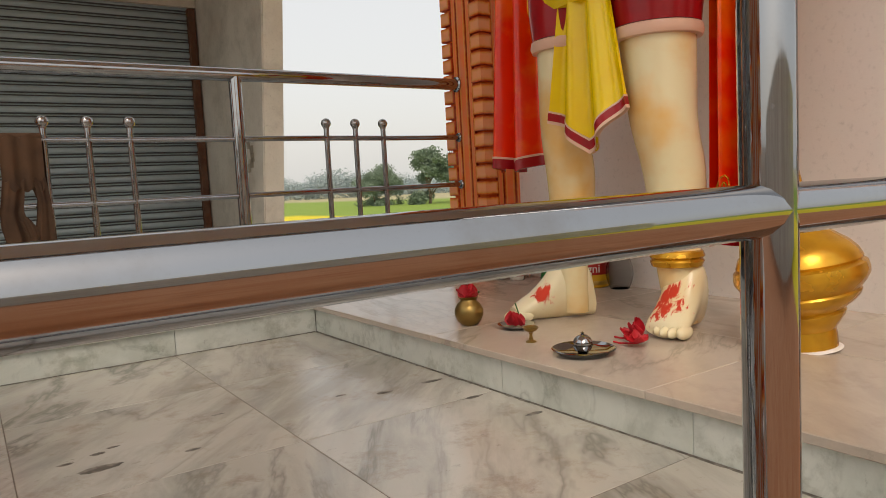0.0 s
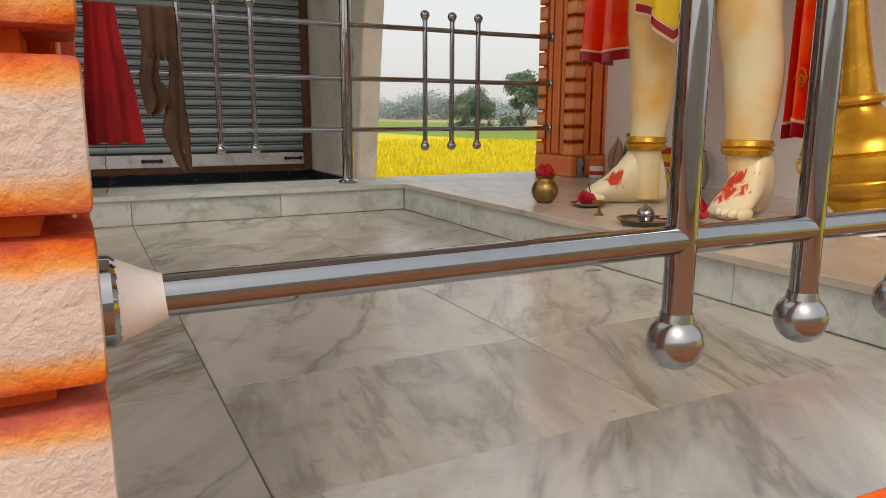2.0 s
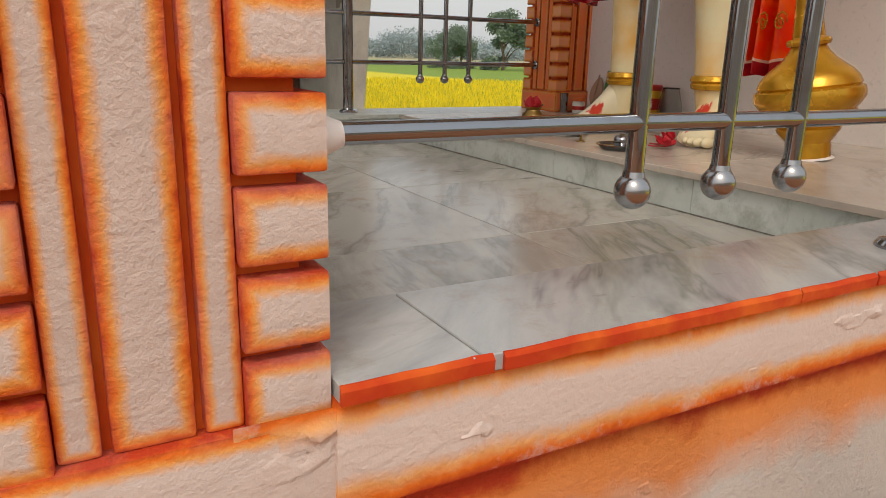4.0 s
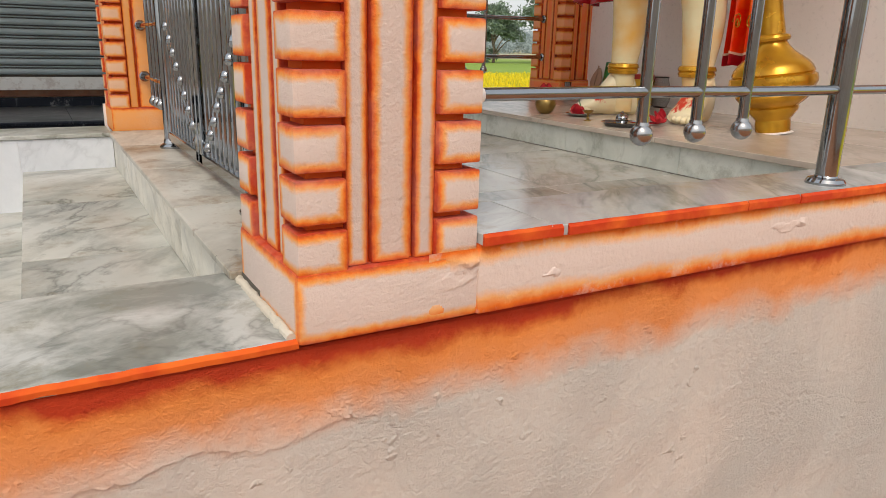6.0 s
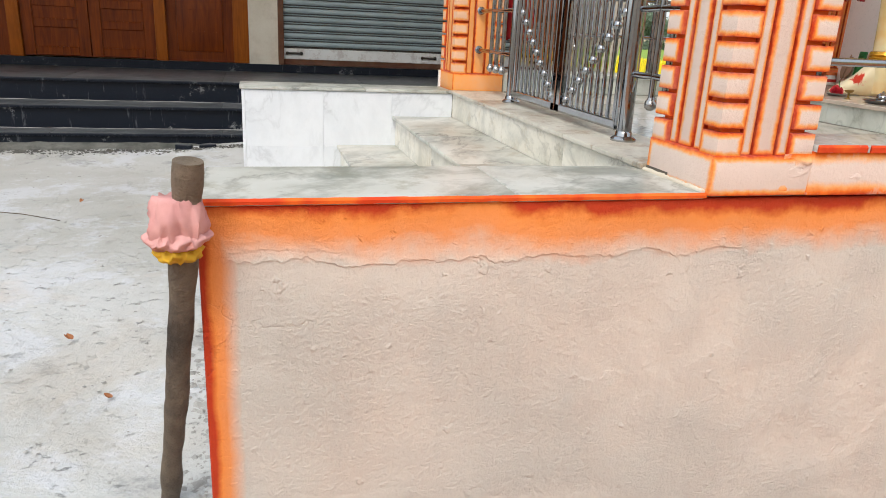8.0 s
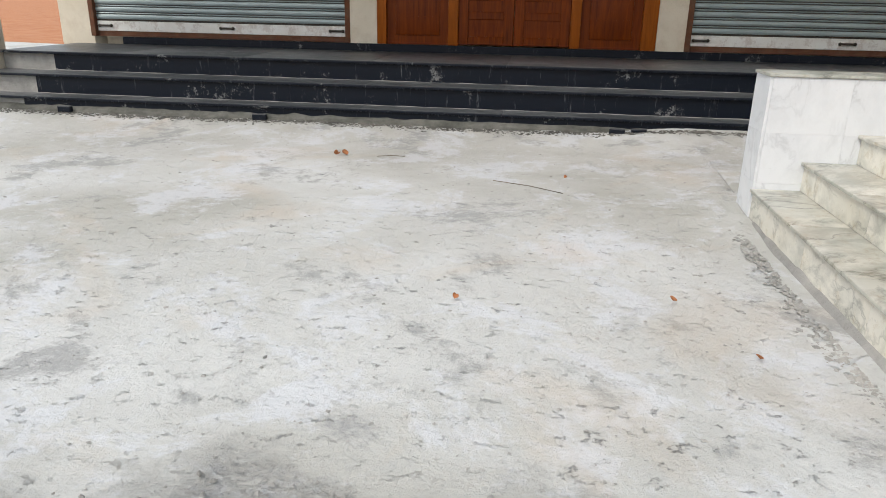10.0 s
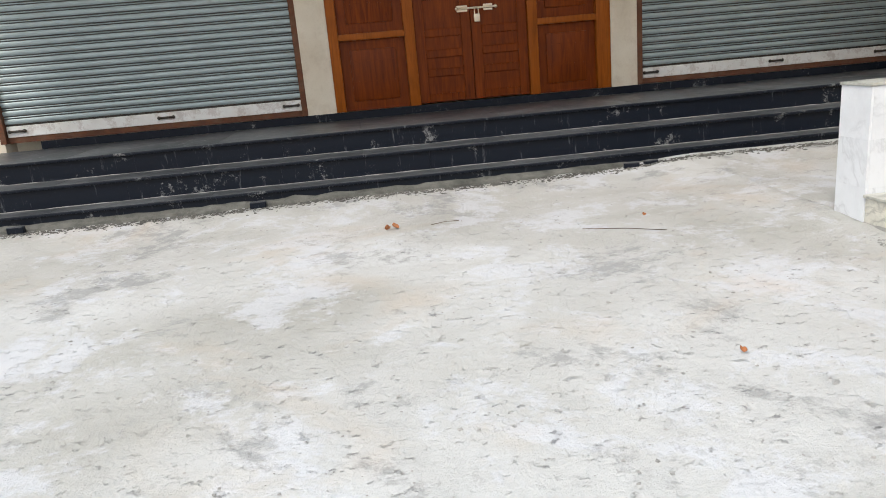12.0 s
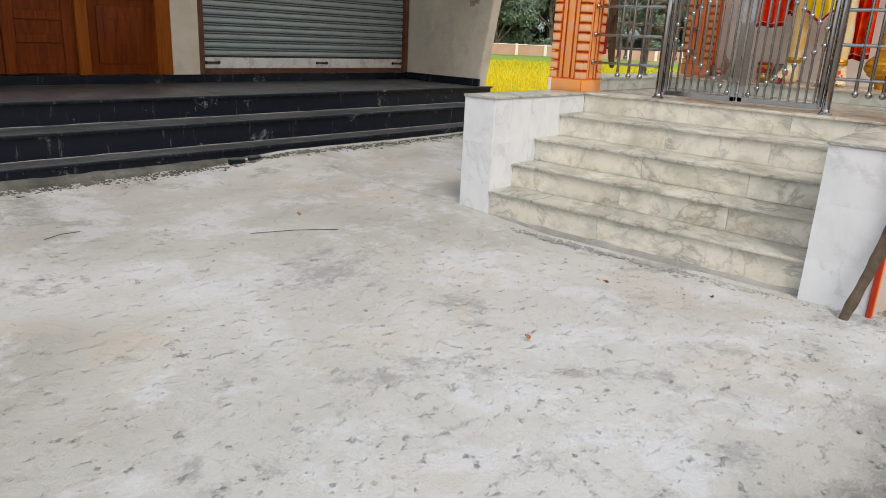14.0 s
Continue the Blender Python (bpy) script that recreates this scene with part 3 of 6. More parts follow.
def plaster_relief(name, x0, x1, z0, z1, y, proud, seed, material, parent):
    """Lumpy, broken plaster: a sheet whose crests stand out of the face that it lies on."""
    nx, nz = int((x1 - x0) / 0.004), int((z1 - z0) / 0.004)
    bm = bmesh.new()
    rows = []
    for j in range(nz + 1):
        row = []
        for i in range(nx + 1):
            u, v = i / nx, j / nz
            x, z = x0 + (x1 - x0) * u, z0 + (z1 - z0) * v
            rim = min(1.0, 7 * u, 7 * (1 - u), 5 * v, 5 * (1 - v))
            f = 0.75 * noise.noise((x * 11, z * 20, seed)) + 0.32 * noise.noise((x * 33, z * 48, seed + 3))
            terrace = math.floor(f * 3.0) / 3.0 * 0.75 + f * 0.25
            row.append(bm.verts.new((x, y + 0.0042 - proud * max(terrace, -0.5) * rim - 0.001 * rim, z)))
        rows.append(row)
    for a, b in zip(rows, rows[1:]):
        for i in range(nx):
            bm.faces.new((a[i], a[i + 1], b[i + 1], b[i]))
    return part(name, bm, material, parent, "broken flaking plaster", 40)


BAND_SOUTH = bpy.data.objects["trim_band_south"]
plaster_relief("broken_plaster", -0.22, 0.20, 0.855, 0.972, 0.127, 0.017, 2.0, SPRAY_BAND, BAND_SOUTH)
plaster_relief("broken_plaster", 0.42, 0.90, 0.862, 0.978, 0.127, 0.014, 6.0, SPRAY_BAND, BAND_SOUTH)
plaster_relief("broken_plaster", 0.95, 1.5, 0.862, 0.978, 0.127, 0.012, 9.0, SPRAY_BAND, BAND_SOUTH)


def paint_lip(x):
    """Height at which the thick orange coat on the low wall breaks off."""
    return 0.672 + 0.055 * noise.noise((x * 1.9, 4, 0)) + 0.030 * noise.noise((x * 7, 8, 0)) + 0.014 * noise.noise((x * 31, 2, 0)) + 0.006 * noise.noise((x * 83, 2, 0))


part("peeling_coat", bm_rings([[(x, 0.1506, paint_lip(x)), (x, 0.1465 - 0.0015 * noise.noise((x * 9, 0, 1)), paint_lip(x) + 0.0025), (x, 0.1478, paint_lip(x) + 0.016),
                                (x, 0.1506, paint_lip(x) + 0.05 + 0.02 * noise.noise((x * 12, 5, 0)))] for x in steps_between((-1.84, -0.30, 300))], True), wall_south.data.materials[0], wall_south, "lifted edge of the orange coat")

# sills and kerbs
SILL_EDGE = gloss("orange painted slab edge", (0.58, 0.045, 0.003), (0.76, 0.13, 0.010), 0.85, 0, 11, 0.40, 0.62, 0.5)


def tile_row(parent, x_cuts, y0, y1, z0, z1, material, name="tile"):
    for a, b in zip(x_cuts, x_cuts[1:]):
        part(name, bm_span(a + 0.0012, b - 0.0012, y0, y1, z0, z1, 0.0015), material, parent)


sill_south = tagged(thing("sill_south", "polished marble sill slabs over the south plinth", "sill"), kind="structure")
tile_row(sill_south, (-0.117, 0.052, 1.32, 2.55), 0.119, 0.352, 0.978, KERB, MARBLE_SILL, "slab")
def ragged_edge(a, b, y0, y1, z0, z1, wobble=0.004):
    """A hand-painted slab edge: a thin strip whose front and top wander."""
    n = max(4, int((b - a) / 0.012))
    rows = []
    for i in range(n + 1):
        x = a + (b - a) * i / n
        f, g = wobble * noise.noise((x * 14, 1, 0)) + 0.5 * wobble * noise.noise((x * 60, 1, 0)), 0.5 * wobble * noise.noise((x * 20, 7, 0))
        rows.append([(x, y0 + f, z0 - g), (x, y0 + f - 0.001, z1 - 0.006), (x, y0 + f + 0.005, z1), (x, y1 + 1.6 * f, z1 + 0.0006), (x, y1, z0)])
    return bm_rings(rows)


part("painted_edge", joined(*[ragged_edge(a, b, 0.1145, 0.119, 0.979, KERB + 0.0008, 0.0026) for a, b in ((-0.117, 0.065), (0.078, 0.6), (0.603, 0.79), (0.796, 2.55))]), SILL_EDGE, sill_south, "orange painted slab edge")
part("kerb_face", bm_span(-0.117, 1.32, 0.335, 0.35, 0.86, 0.977), MARBLE_KERB, sill_south)
part("kerb_core", bm_span(-0.11, 2.55, 0.16, 0.334, 0.84, 0.977), MORTAR, sill_south)
kerb_north = tagged(thing("kerb_north", "marble kerb with polished top under the north railing", "kerb"), kind="structure")
tile_row(kerb_north, (-0.10, 0.69, 1.32, 2.55), 3.005, 3.40, 0.978, KERB, MARBLE_KERB, "slab")
tile_row(kerb_north, (-0.10, 0.06, 0.70, 1.3285), 3.02, 3.034, 0.86, 0.977, MARBLE_KERB, "facing")
part("kerb_core", bm_span(-0.10, 2.55, 3.036, 3.36, 0.84, 0.977), MORTAR, kerb_north)

# statue platform
platform = tagged(thing("platform", "low marble statue platform with green veined risers", "platform"), kind="structure")
part("platform_core", bm_span(1.345, EAST, 0.353, 3.003, 0.84, 0.977), MORTAR, platform)
for a, b in ((0.353, 0.98), (0.98, 1.66), (1.66, 2.33), (2.33, 3.02)):
    part("riser_tile", bm_span(1.33, 1.344, a + 0.001, b - 0.001, 0.86, 0.977, 0.001), MARBLE_KERB, platform)
for a, b in ((0.353, 1.10), (1.10, 2.02), (2.02, 3.004)):
    part("slab", bm_span(1.312, 1.93, a + 0.001, b - 0.001, 0.978, KERB, 0.002), MARBLE_PLATFORM, platform)
    part("slab", bm_span(1.932, EAST, a + 0.001, b - 0.001, 0.978, KERB, 0.002), MARBLE_PLATFORM, platform)

# inside floor tiles
GROUT = concrete("dirty grout", (0.12, 0.105, 0.085), (0.22, 0.19, 0.15), 5.0, 0.5, 0.4, (0.04, 0.035, 0.03))
floor = tagged(thing("floor", "worn veined white marble floor tiles with dark dirt", "floor"), kind="structure")
part("floor_bed", bm_span(-0.46, 1.33, 0.36, 3.02, 0.80, 0.8688), GROUT, floor)
XC, YC = (-0.115, 0.06, 0.695, 1.326), (0.354, 0.985, 1.70, 2.40, 3.016)
for x0, x1 in zip(XC, XC[1:]):
    for y0, y1 in zip(YC, YC[1:]):
        part("tile", bm_span(x0 + 0.0013, x1 - 0.0013, y0 + 0.0013, y1 - 0.0013, 0.853, FLOOR, 0.0012), MARBLE_FLOOR, floor)
for y0, y1 in ((0.49, 1.14), (1.14, 1.80), (1.80, 2.45), (2.45, 3.02)):
    part("threshold_slab", bm_span(-0.485, -0.116, y0 + 0.001, y1 - 0.001, 0.853, LANDING, 0.003), MARBLE_STAINED, floor)

# stairs
stairs = tagged(thing("stairs", "five marble stair treads with rounded nosings, stained", "stairs"), kind="structure")
NOSES = ((0.70, -0.875, -0.45), (0.51, -1.235, -0.84), (0.32, -1.545, -1.20), (0.13, -1.835, -1.51))
part("stair_core", joined(*[bm_span(n + 0.05, -0.46, 0.56, 2.94, -0.2, z - 0.025) for z, n, b in NOSES]), MORTAR, stairs)
YS = (0.545, 1.36, 2.15, 2.955)
for z, nose, back in NOSES:
    for a, b in zip(YS, YS[1:]):
        part("tread", bm_span(nose, back, a + 0.001, b - 0.001, z - 0.022, z, 0.006, 2), MARBLE_TREAD, stairs)
for z0, z1, x in ((0.701, 0.852, -0.47), (0.511, 0.677, -0.85), (0.321, 0.487, -1.21), (0.131, 0.297, -1.52), (-0.14, 0.107, -1.81)):
    for a, b in zip((0.545, 1.15, 1.96, 2.955), (1.15, 1.96, 2.955)):
        part("riser", bm_span(x, x + 0.014, a + 0.001, b - 0.001, z0, z1, 0.001), MARBLE_STAIR, stairs)
part("mortar_foot", bm_rings([[(-1.845, y, -0.14), (-1.81, y, -0.14), (-1.81, y, -0.065 + 0.02 * noise.noise((y * 6, 0, 0))), (-1.825, y, -0.078 + 0.02 * noise.noise((y * 6, 0, 0)))] for y in steps_between((0.2, 3.25, 40))]), MORTAR, stairs)


def cheek(name, x0, x1, y0, y1, top, south_tiles):
    """A low wall beside the stairs: white tiles on a core under a marble slab."""
    w = tagged(thing(name, "low white tiled wall beside the stairs, marble capped", "wall"), kind="structure")
    part("core", bm_span(x0 + 0.02, x1, y0 + 0.02, y1 - (0.02 if south_tiles else 0.03), -0.2, top - 0.021), WHITE_WALL, w)
    for z0, z1 in ((-0.13, 0.17), (0.17, 0.50), (0.50, top - 0.022)):
        part("tile", bm_span(x0, x0 + 0.018, y0 + 0.001, y1 - 0.001, z0 + 0.0003, z1 - 0.0003, 0.0004), MARBLE_WHITE, w)
    faces = ((y0, y0 + 0.018), (y1 - 0.018, y1)) if south_tiles else ((y1 - 0.018, y1),)
    for ya, yb in faces:
        for xa, xb in ((x0 + 0.019, -1.32), (-1.32, -0.88), (-0.88, x1)):
            for z0, z1 in ((-0.13, 0.17), (0.17, 0.50), (0.50, top - 0.022)):
                part("tile", bm_span(xa + 0.0003, xb - 0.0003, ya, yb, z0 + 0.0003, z1 - 0.0003, 0.0004), MARBLE_WHITE, w)
    for xa, xb in ((x0 - 0.012, -1.05), (-1.05, x1)):
        part("cap_slab", bm_span(xa + 0.001, xb - 0.001, y0 - (0.01 if south_tiles else 0.004), y1 + 0.008, top - 0.02, top, 0.003), MARBLE_CAP, w)
    return w


cheek("wall_stair_north", -1.82, -0.472, 2.955, 3.26, 0.872, True)
cheek_south = cheek("wall_stair_south", -1.885, -0.46, 0.152, 0.545, 0.852, False)
part("painted_edge", ragged_edge(-1.89, -0.456, 0.1415, 0.1475, 0.836, 0.8515, 0.004), SILL_EDGE, cheek_south, "orange painted slab edge")

part("mortar_fillet", bm_tube([(-0.466 + 0.004 * noise.noise((k * 0.9, 0, 0)), 0.150 + 0.0125 * k, 0.853) for k in range(32)], [0.009 + 0.005 * noise.noise((k * 0.7, 3, 0)) for k in range(32)], 10), POST_PAINT, cheek_south, "rough pale mortar along the pillar foot")

# back wall, roof and the wall past the south-east
setting("wall_back", bm_span(EAST, EAST + 0.2, -0.05, 3.26, 0.85, 3.87), WHITE_WALL, "plain cream painted wall behind the statue", "wall")
setting("ceiling", bm_span(-0.5, 2.80, 0.09, 3.41, 3.87, 4.05, 0.01), WHITE_WALL, "plain painted roof slab over the shrine", "ceiling")

# ---- pillars with quoins and flutes ----
QUOIN = (0.086, 0.086, 0.0725)
STRIP_H = 2.93
SPRAY_CORE = gloss("orange painted groove", (0.74, 0.10, 0.008), (0.84, 0.20, 0.02), 0.8, 0, 9, bump=0.3)


def spray_style(tag, quoin_centre, strip_centre):
    """The meshes and base paint of one pillar style: how far the orange has spread over the peach."""
    quoin = sprayed(tag + " quoin", ((0, 0.043, False), (1, 0.043, False), (2, 0.03625, True)), 0.021, quoin_centre)
    thin = sprayed(tag + " thin flute", ((0, 0.019, True), (2, STRIP_H / 2, True)), 0.013, strip_centre)
    wide = sprayed(tag + " wide flute", ((0, 0.037, True), (2, STRIP_H / 2, True)), 0.020, strip_centre)
    base = sprayed(tag + " base", ((2, 0.061, True), ("corner", 0.181, True)), 0.024, strip_centre)
    return (mesh_of(bm_box(QUOIN, bevel=0.0045, seg=2), "quoin", quoin, 40), mesh_of(bm_box((0.038, 0.03, STRIP_H), bevel=0.006, seg=2), "thin_flute", thin, 40),
            mesh_of(bm_box((0.074, 0.03, STRIP_H), bevel=0.006, seg=2), "wide_flute", wide, 40), base)


STYLE_PEACH = spray_style("peach", PEACH, PEACH)
STYLE_ORANGE = spray_style("orange", (0.78, 0.47, 0.30), (0.84, 0.36, 0.11))
STYLE_DEEP = spray_style("deep orange", (0.95, 0.38, 0.17), (0.95, 0.22, 0.06))
INWARD = {(-1, -1): 0, (1, -1): 90, (1, 1): 180, (-1, 1): 270}


def pillar(name, x0, x1, y0, y1, z0, faces, label, style=STYLE_PEACH):
    quoin_mesh, thin_mesh, wide_mesh, base_paint = style
    p = tagged(thing(name, label, "pillar", ((x0 + x1) / 2, (y0 + y1) / 2, z0)), kind="structure")
    wx, wy = (x1 - x0) / 2, (y1 - y0) / 2
    part("core", bm_span(-wx + 0.024, wx - 0.024, -wy + 0.024, wy - 0.024, 0.10, 3.04), SPRAY_CORE, p, "orange painted recesses")
    base = part("base", bm_span(-wx - 0.004, wx + 0.004, -wy - 0.004, wy + 0.004, -0.061, 0.061, 0.008, 2), base_paint, p)
    base.location = (0, 0, 0.061)
    zc = 0.124 + STRIP_H / 2 - 0.002
    for face in faces:
        along, rz = {"s": (Vector((1, 0, 0)), 0), "n": (Vector((1, 0, 0)), 180), "w": (Vector((0, 1, 0)), -90), "e": (Vector((0, 1, 0)), 90)}[face]
        out = {"s": Vector((0, -1, 0)), "n": Vector((0, 1, 0)), "w": Vector((-1, 0, 0)), "e": Vector((1, 0, 0))}[face]
        half, width = (wy, wx) if face in "sn" else (wx, wy)
        step = 0.0665 * width / 0.1775
        for off, me in ((-step, thin_mesh), (0, wide_mesh), (step, thin_mesh)):
            piece("flute", me, p, along * off + out * (half - 0.024) + Vector((0, 0, zc)), radians(rz))
    r = random.Random(7)
    for (sx, sy), turn in INWARD.items():
        for k in range(34):
            piece("quoin", quoin_mesh, p, (sx * (wx - 0.043) + r.uniform(-0.001, 0.001), sy * (wy - 0.043) + r.uniform(-0.001, 0.001), 0.1525 + 0.0845 * k), radians(turn + r.uniform(-0.5, 0.5)))
    return p


pillar("pillar_1", -0.455, -0.118, 0.135, 0.490, 0.843, "swne", "peach plaster pillar with orange edged quoins and flutes")
pillar("pillar_2", -0.455, -0.112, 3.015, 3.370, 0.862, "swne", "orange edged plaster pillar with quoins beside the gate", STYLE_ORANGE)
pillar("pillar_3", 2.31, 2.655, 2.945, 3.285, 0.999, "sw", "orange plaster pilaster with quoins at the back wall", STYLE_DEEP)
pillar("pillar_4", 2.31, 2.655, 0.135, 0.475, 0.999, "sw", "orange plaster pilaster with quoins at the back wall", STYLE_DEEP)

# ---- building with roller shutters ----
SHOP_Y = 8.05
DAMP_MORTAR = concrete("damp dirty mortar", (0.07, 0.075, 0.065), (0.22, 0.22, 0.20), 5.0, 1.0, 0.6, (0.05, 0.05, 0.045))
LIME = concrete("pale lime", (0.22, 0.22, 0.22), (0.40, 0.40, 0.39), 6.0, 0.4, 0.6, (0.04, 0.04, 0.045))
steps_shop = tagged(thing("granite_steps", "black granite steps with pale lime stains", "steps"), kind="structure")
X0, X1 = -9.87, 2.62
part("step_core", joined(bm_span(X0, X1, 5.812, SHOP_Y, -0.2, 0.10), bm_span(X0, X1, 6.08, SHOP_Y, 0.09, 0.33), bm_span(X0, X1, 6.47, SHOP_Y, 0.32, 0.555)), MORTAR, steps_shop)
CUT = [X0 + (X1 - X0) * i / 8 for i in range(9)]
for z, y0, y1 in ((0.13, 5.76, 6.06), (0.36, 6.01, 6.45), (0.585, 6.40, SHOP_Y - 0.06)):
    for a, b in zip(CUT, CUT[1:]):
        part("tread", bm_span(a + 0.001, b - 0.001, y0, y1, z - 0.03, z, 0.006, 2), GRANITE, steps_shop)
for y, z0, z1 in ((5.79, -0.15, 0.099), (6.05, 0.131, 0.329), (6.44, 0.361, 0.554), (SHOP_Y - 0.06, 0.586, 0.685)):
    for a, b in zip(CUT, CUT[1:]):
        part("riser", bm_span(a + 0.7 if a + 0.7 < X1 else a, min(b + 0.7, X1) - 0.001, y, y + 0.02, z0, z1), GRANITE, steps_shop)
for y, z in ((6.046, 0.131), (6.436, 0.361)):
    part("joint", bm_rings([[(x, y - 0.004 - 0.004 * noise.noise((x * 4, z, 0)), z), (x, y + 0.003, z), (x, y + 0.003, z + 0.005 + 0.006 * noise.noise((x * 5, z, 3)))] for x in steps_between((X0, X1, 150))]), LIME, steps_shop, "pale lime along the joint")
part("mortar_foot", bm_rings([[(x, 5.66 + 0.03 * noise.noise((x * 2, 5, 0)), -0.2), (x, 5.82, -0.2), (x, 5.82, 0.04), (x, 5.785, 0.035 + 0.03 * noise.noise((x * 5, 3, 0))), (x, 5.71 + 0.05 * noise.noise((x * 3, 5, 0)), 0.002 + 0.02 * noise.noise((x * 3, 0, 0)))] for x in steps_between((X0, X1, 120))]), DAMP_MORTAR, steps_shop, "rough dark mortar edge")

shop_top = 4.6
for a, b, z0 in ((-10.1, -9.6, 0.5), (-5.885, -5.47, 0.5), (-1.775, -1.37, 0.5)):
    setting("wall_shop_post", bm_span(a, b, SHOP_Y - 0.05, SHOP_Y + 0.25, 0.4 if a < -9 else 0.686, 3.6), POST_PAINT, "grimy cream painted post between shop openings", "wall")
setting("wall_shop_top", bm_span(-10.1, 2.75, SHOP_Y - 0.04, SHOP_Y + 0.26, 3.6, shop_top), POST_PAINT, "grimy cream wall above the shutters", "wall")
setting("wall_shop_back", bm_span(-10.1, 2.75, SHOP_Y + 0.5, SHOP_Y + 0.7, -0.2, shop_top), RAW_WALL, "bare rendered wall behind the shutters", "wall")
setting("ceiling_canopy", bm_span(-10.4, 2.95, 4.75, SHOP_Y - 0.045, 4.0, 4.15), RAW_WALL, "bare concrete canopy slab over the shop front", "ceiling")


def side_wall():
    """The end wall of the shop: its front edge leans out as it rises."""
    y0, lean = 6.48, 0.17
    z0, z1 = 0.5, 3.999
    prof = [(SHOP_Y + 0.5, z0), (y0 + lean * 0.2, z0), (y0 - lean * (z1 - 0.72), z1), (SHOP_Y + 0.5, z1)]
    bm = bm_rings([[(x, y, z) for y, z in prof] for x in (2.36, 2.56)])
    bmesh.ops.bevel(bm, geom=bm.edges[:], offset=0.012, segments=2, affect="EDGES")
    return bm


setting("wall_shop_side", side_wall(), RAW_WALL, "stained bare cement end wall with leaning front edge", "wall")
part("skirting", bm_span(2.30, 2.358, 6.45, SHOP_Y - 0.02, 0.586, 0.70, 0.004), GRANITE, steps_shop, "black granite skirting")

# roller shutters
SLAT_PITCH = 0.102
# Dark colour on the groove faces stands in for the shade between slats.
GROOVE_SHADE = painted_metal("painted groove shade", (0.085, 0.088, 0.088), (0.14, 0.13, 0.12), 0.8)


def slat_mesh(width):
    """One slat: a broad convex face, then the rolled bead of the interlock between two grooves."""
    prof = [(0.004, 0.0), (-0.012, 0.003), (-0.019, 0.012), (-0.022, 0.033), (-0.019, 0.054), (-0.012, 0.063), (0.006, 0.066), (0.006, 0.073), (-0.008, 0.076), (-0.012, 0.083), (-0.008, 0.090), (0.006, 0.093), (0.006, 0.102), (0.028, 0.102), (0.028, 0.0)]
    me = mesh_of(bm_rings([[(x, y, z) for y, z in prof] for x in (-width / 2, width / 2)]), "slat", SHUTTER, 40)
    me.materials.append(GROOVE_SHADE)
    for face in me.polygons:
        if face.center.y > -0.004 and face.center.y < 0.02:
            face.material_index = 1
    return me


def roller_shutter(x0, x1, label):
    s = thing("roller_shutter", label, "shutter", ((x0 + x1) / 2, SHOP_Y + 0.03, 0.686), "roller shutters")
    w = x1 - x0
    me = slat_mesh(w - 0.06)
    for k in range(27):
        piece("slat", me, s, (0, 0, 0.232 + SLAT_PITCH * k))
    rail = part("bottom_rail", bm_span(-w / 2 + 0.03, w / 2 - 0.03, -0.022, 0.012, 0.072, 0.208, 0.004), SHUTTER_RAIL, s, "chipped white bottom rail")
    part("lip", bm_span(-w / 2 + 0.03, w / 2 - 0.03, -0.012, 0.012, 0.0, 0.071), RUST, rail, "rusty lower lip")
    part("gap_strip", bm_span(-w / 2 + 0.03, w / 2 - 0.03, 0.002, 0.020, 0.209, 0.231), DARK_METAL, rail)
    for hx in (0.12, -w / 2 + 0.16, w / 2 - 0.16):
        part("handle", joined(bm_tube([(hx - 0.09, -0.045, 0.145), (hx + 0.09, -0.045, 0.145)], 0.014, 10), bm_ball(0.022, (hx - 0.09, -0.04, 0.145), 10), bm_ball(0.022, (hx + 0.09, -0.04, 0.145), 10)), DARK_METAL, rail, "dark pull handle")
    for sx in (-1, 1):
        part("guide", bm_span(min(sx * (w / 2 - 0.028), sx * (w / 2 + 0.045)), max(sx * (w / 2 - 0.028), sx * (w / 2 + 0.045)), -0.085, 0.03, 0.0, 2.90, 0.004), RUST, s, "rusty guide channel")
    return s


roller_shutter(-1.37, 2.30, "closed grey roller shutter with chipped white bottom rail")
roller_shutter(-9.6, -5.885, "closed pale grey roller shutter above granite steps")

# unseen plain walls added behind, to darken the steel's reflections and close the yard
setting("wall_far_south", bm_span(-24, 14, -11.3, -11.0, -0.3, 3.2), RAW_WALL, "plain unseen cement wall added to darken reflections", "wall")
setting("wall_far_west", bm_span(-24.3, -24, -11.3, 20, -0.3, 2.3), RAW_WALL, "plain unseen cement wall added to darken reflections", "wall")


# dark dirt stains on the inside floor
DIRT_AND_SHADE = gloss("dark floor dirt and edge shade", (0.10, 0.09, 0.075), (0.22, 0.20, 0.17), 0.6, 0, 40, 0.40, 0.60)


STAINS = ((0.24, 1.87, 0.05, 0.022), (0.25, 1.985, 0.018, 0.010), (0.29, 2.012, 0.016, 0.007), (0.45, 1.84, 0.02, 0.008), (0.17, 1.96, 0.02, 0.008), (1.07, 1.93, 0.03, 0.012), (1.24, 1.69, 0.035, 0.010), (1.25, 1.93, 0.04, 0.012), (0.95, 2.0, 0.02, 0.006), (0.59, 2.09, 0.02, 0.006), (1.27, 1.45, 0.03, 0.01))


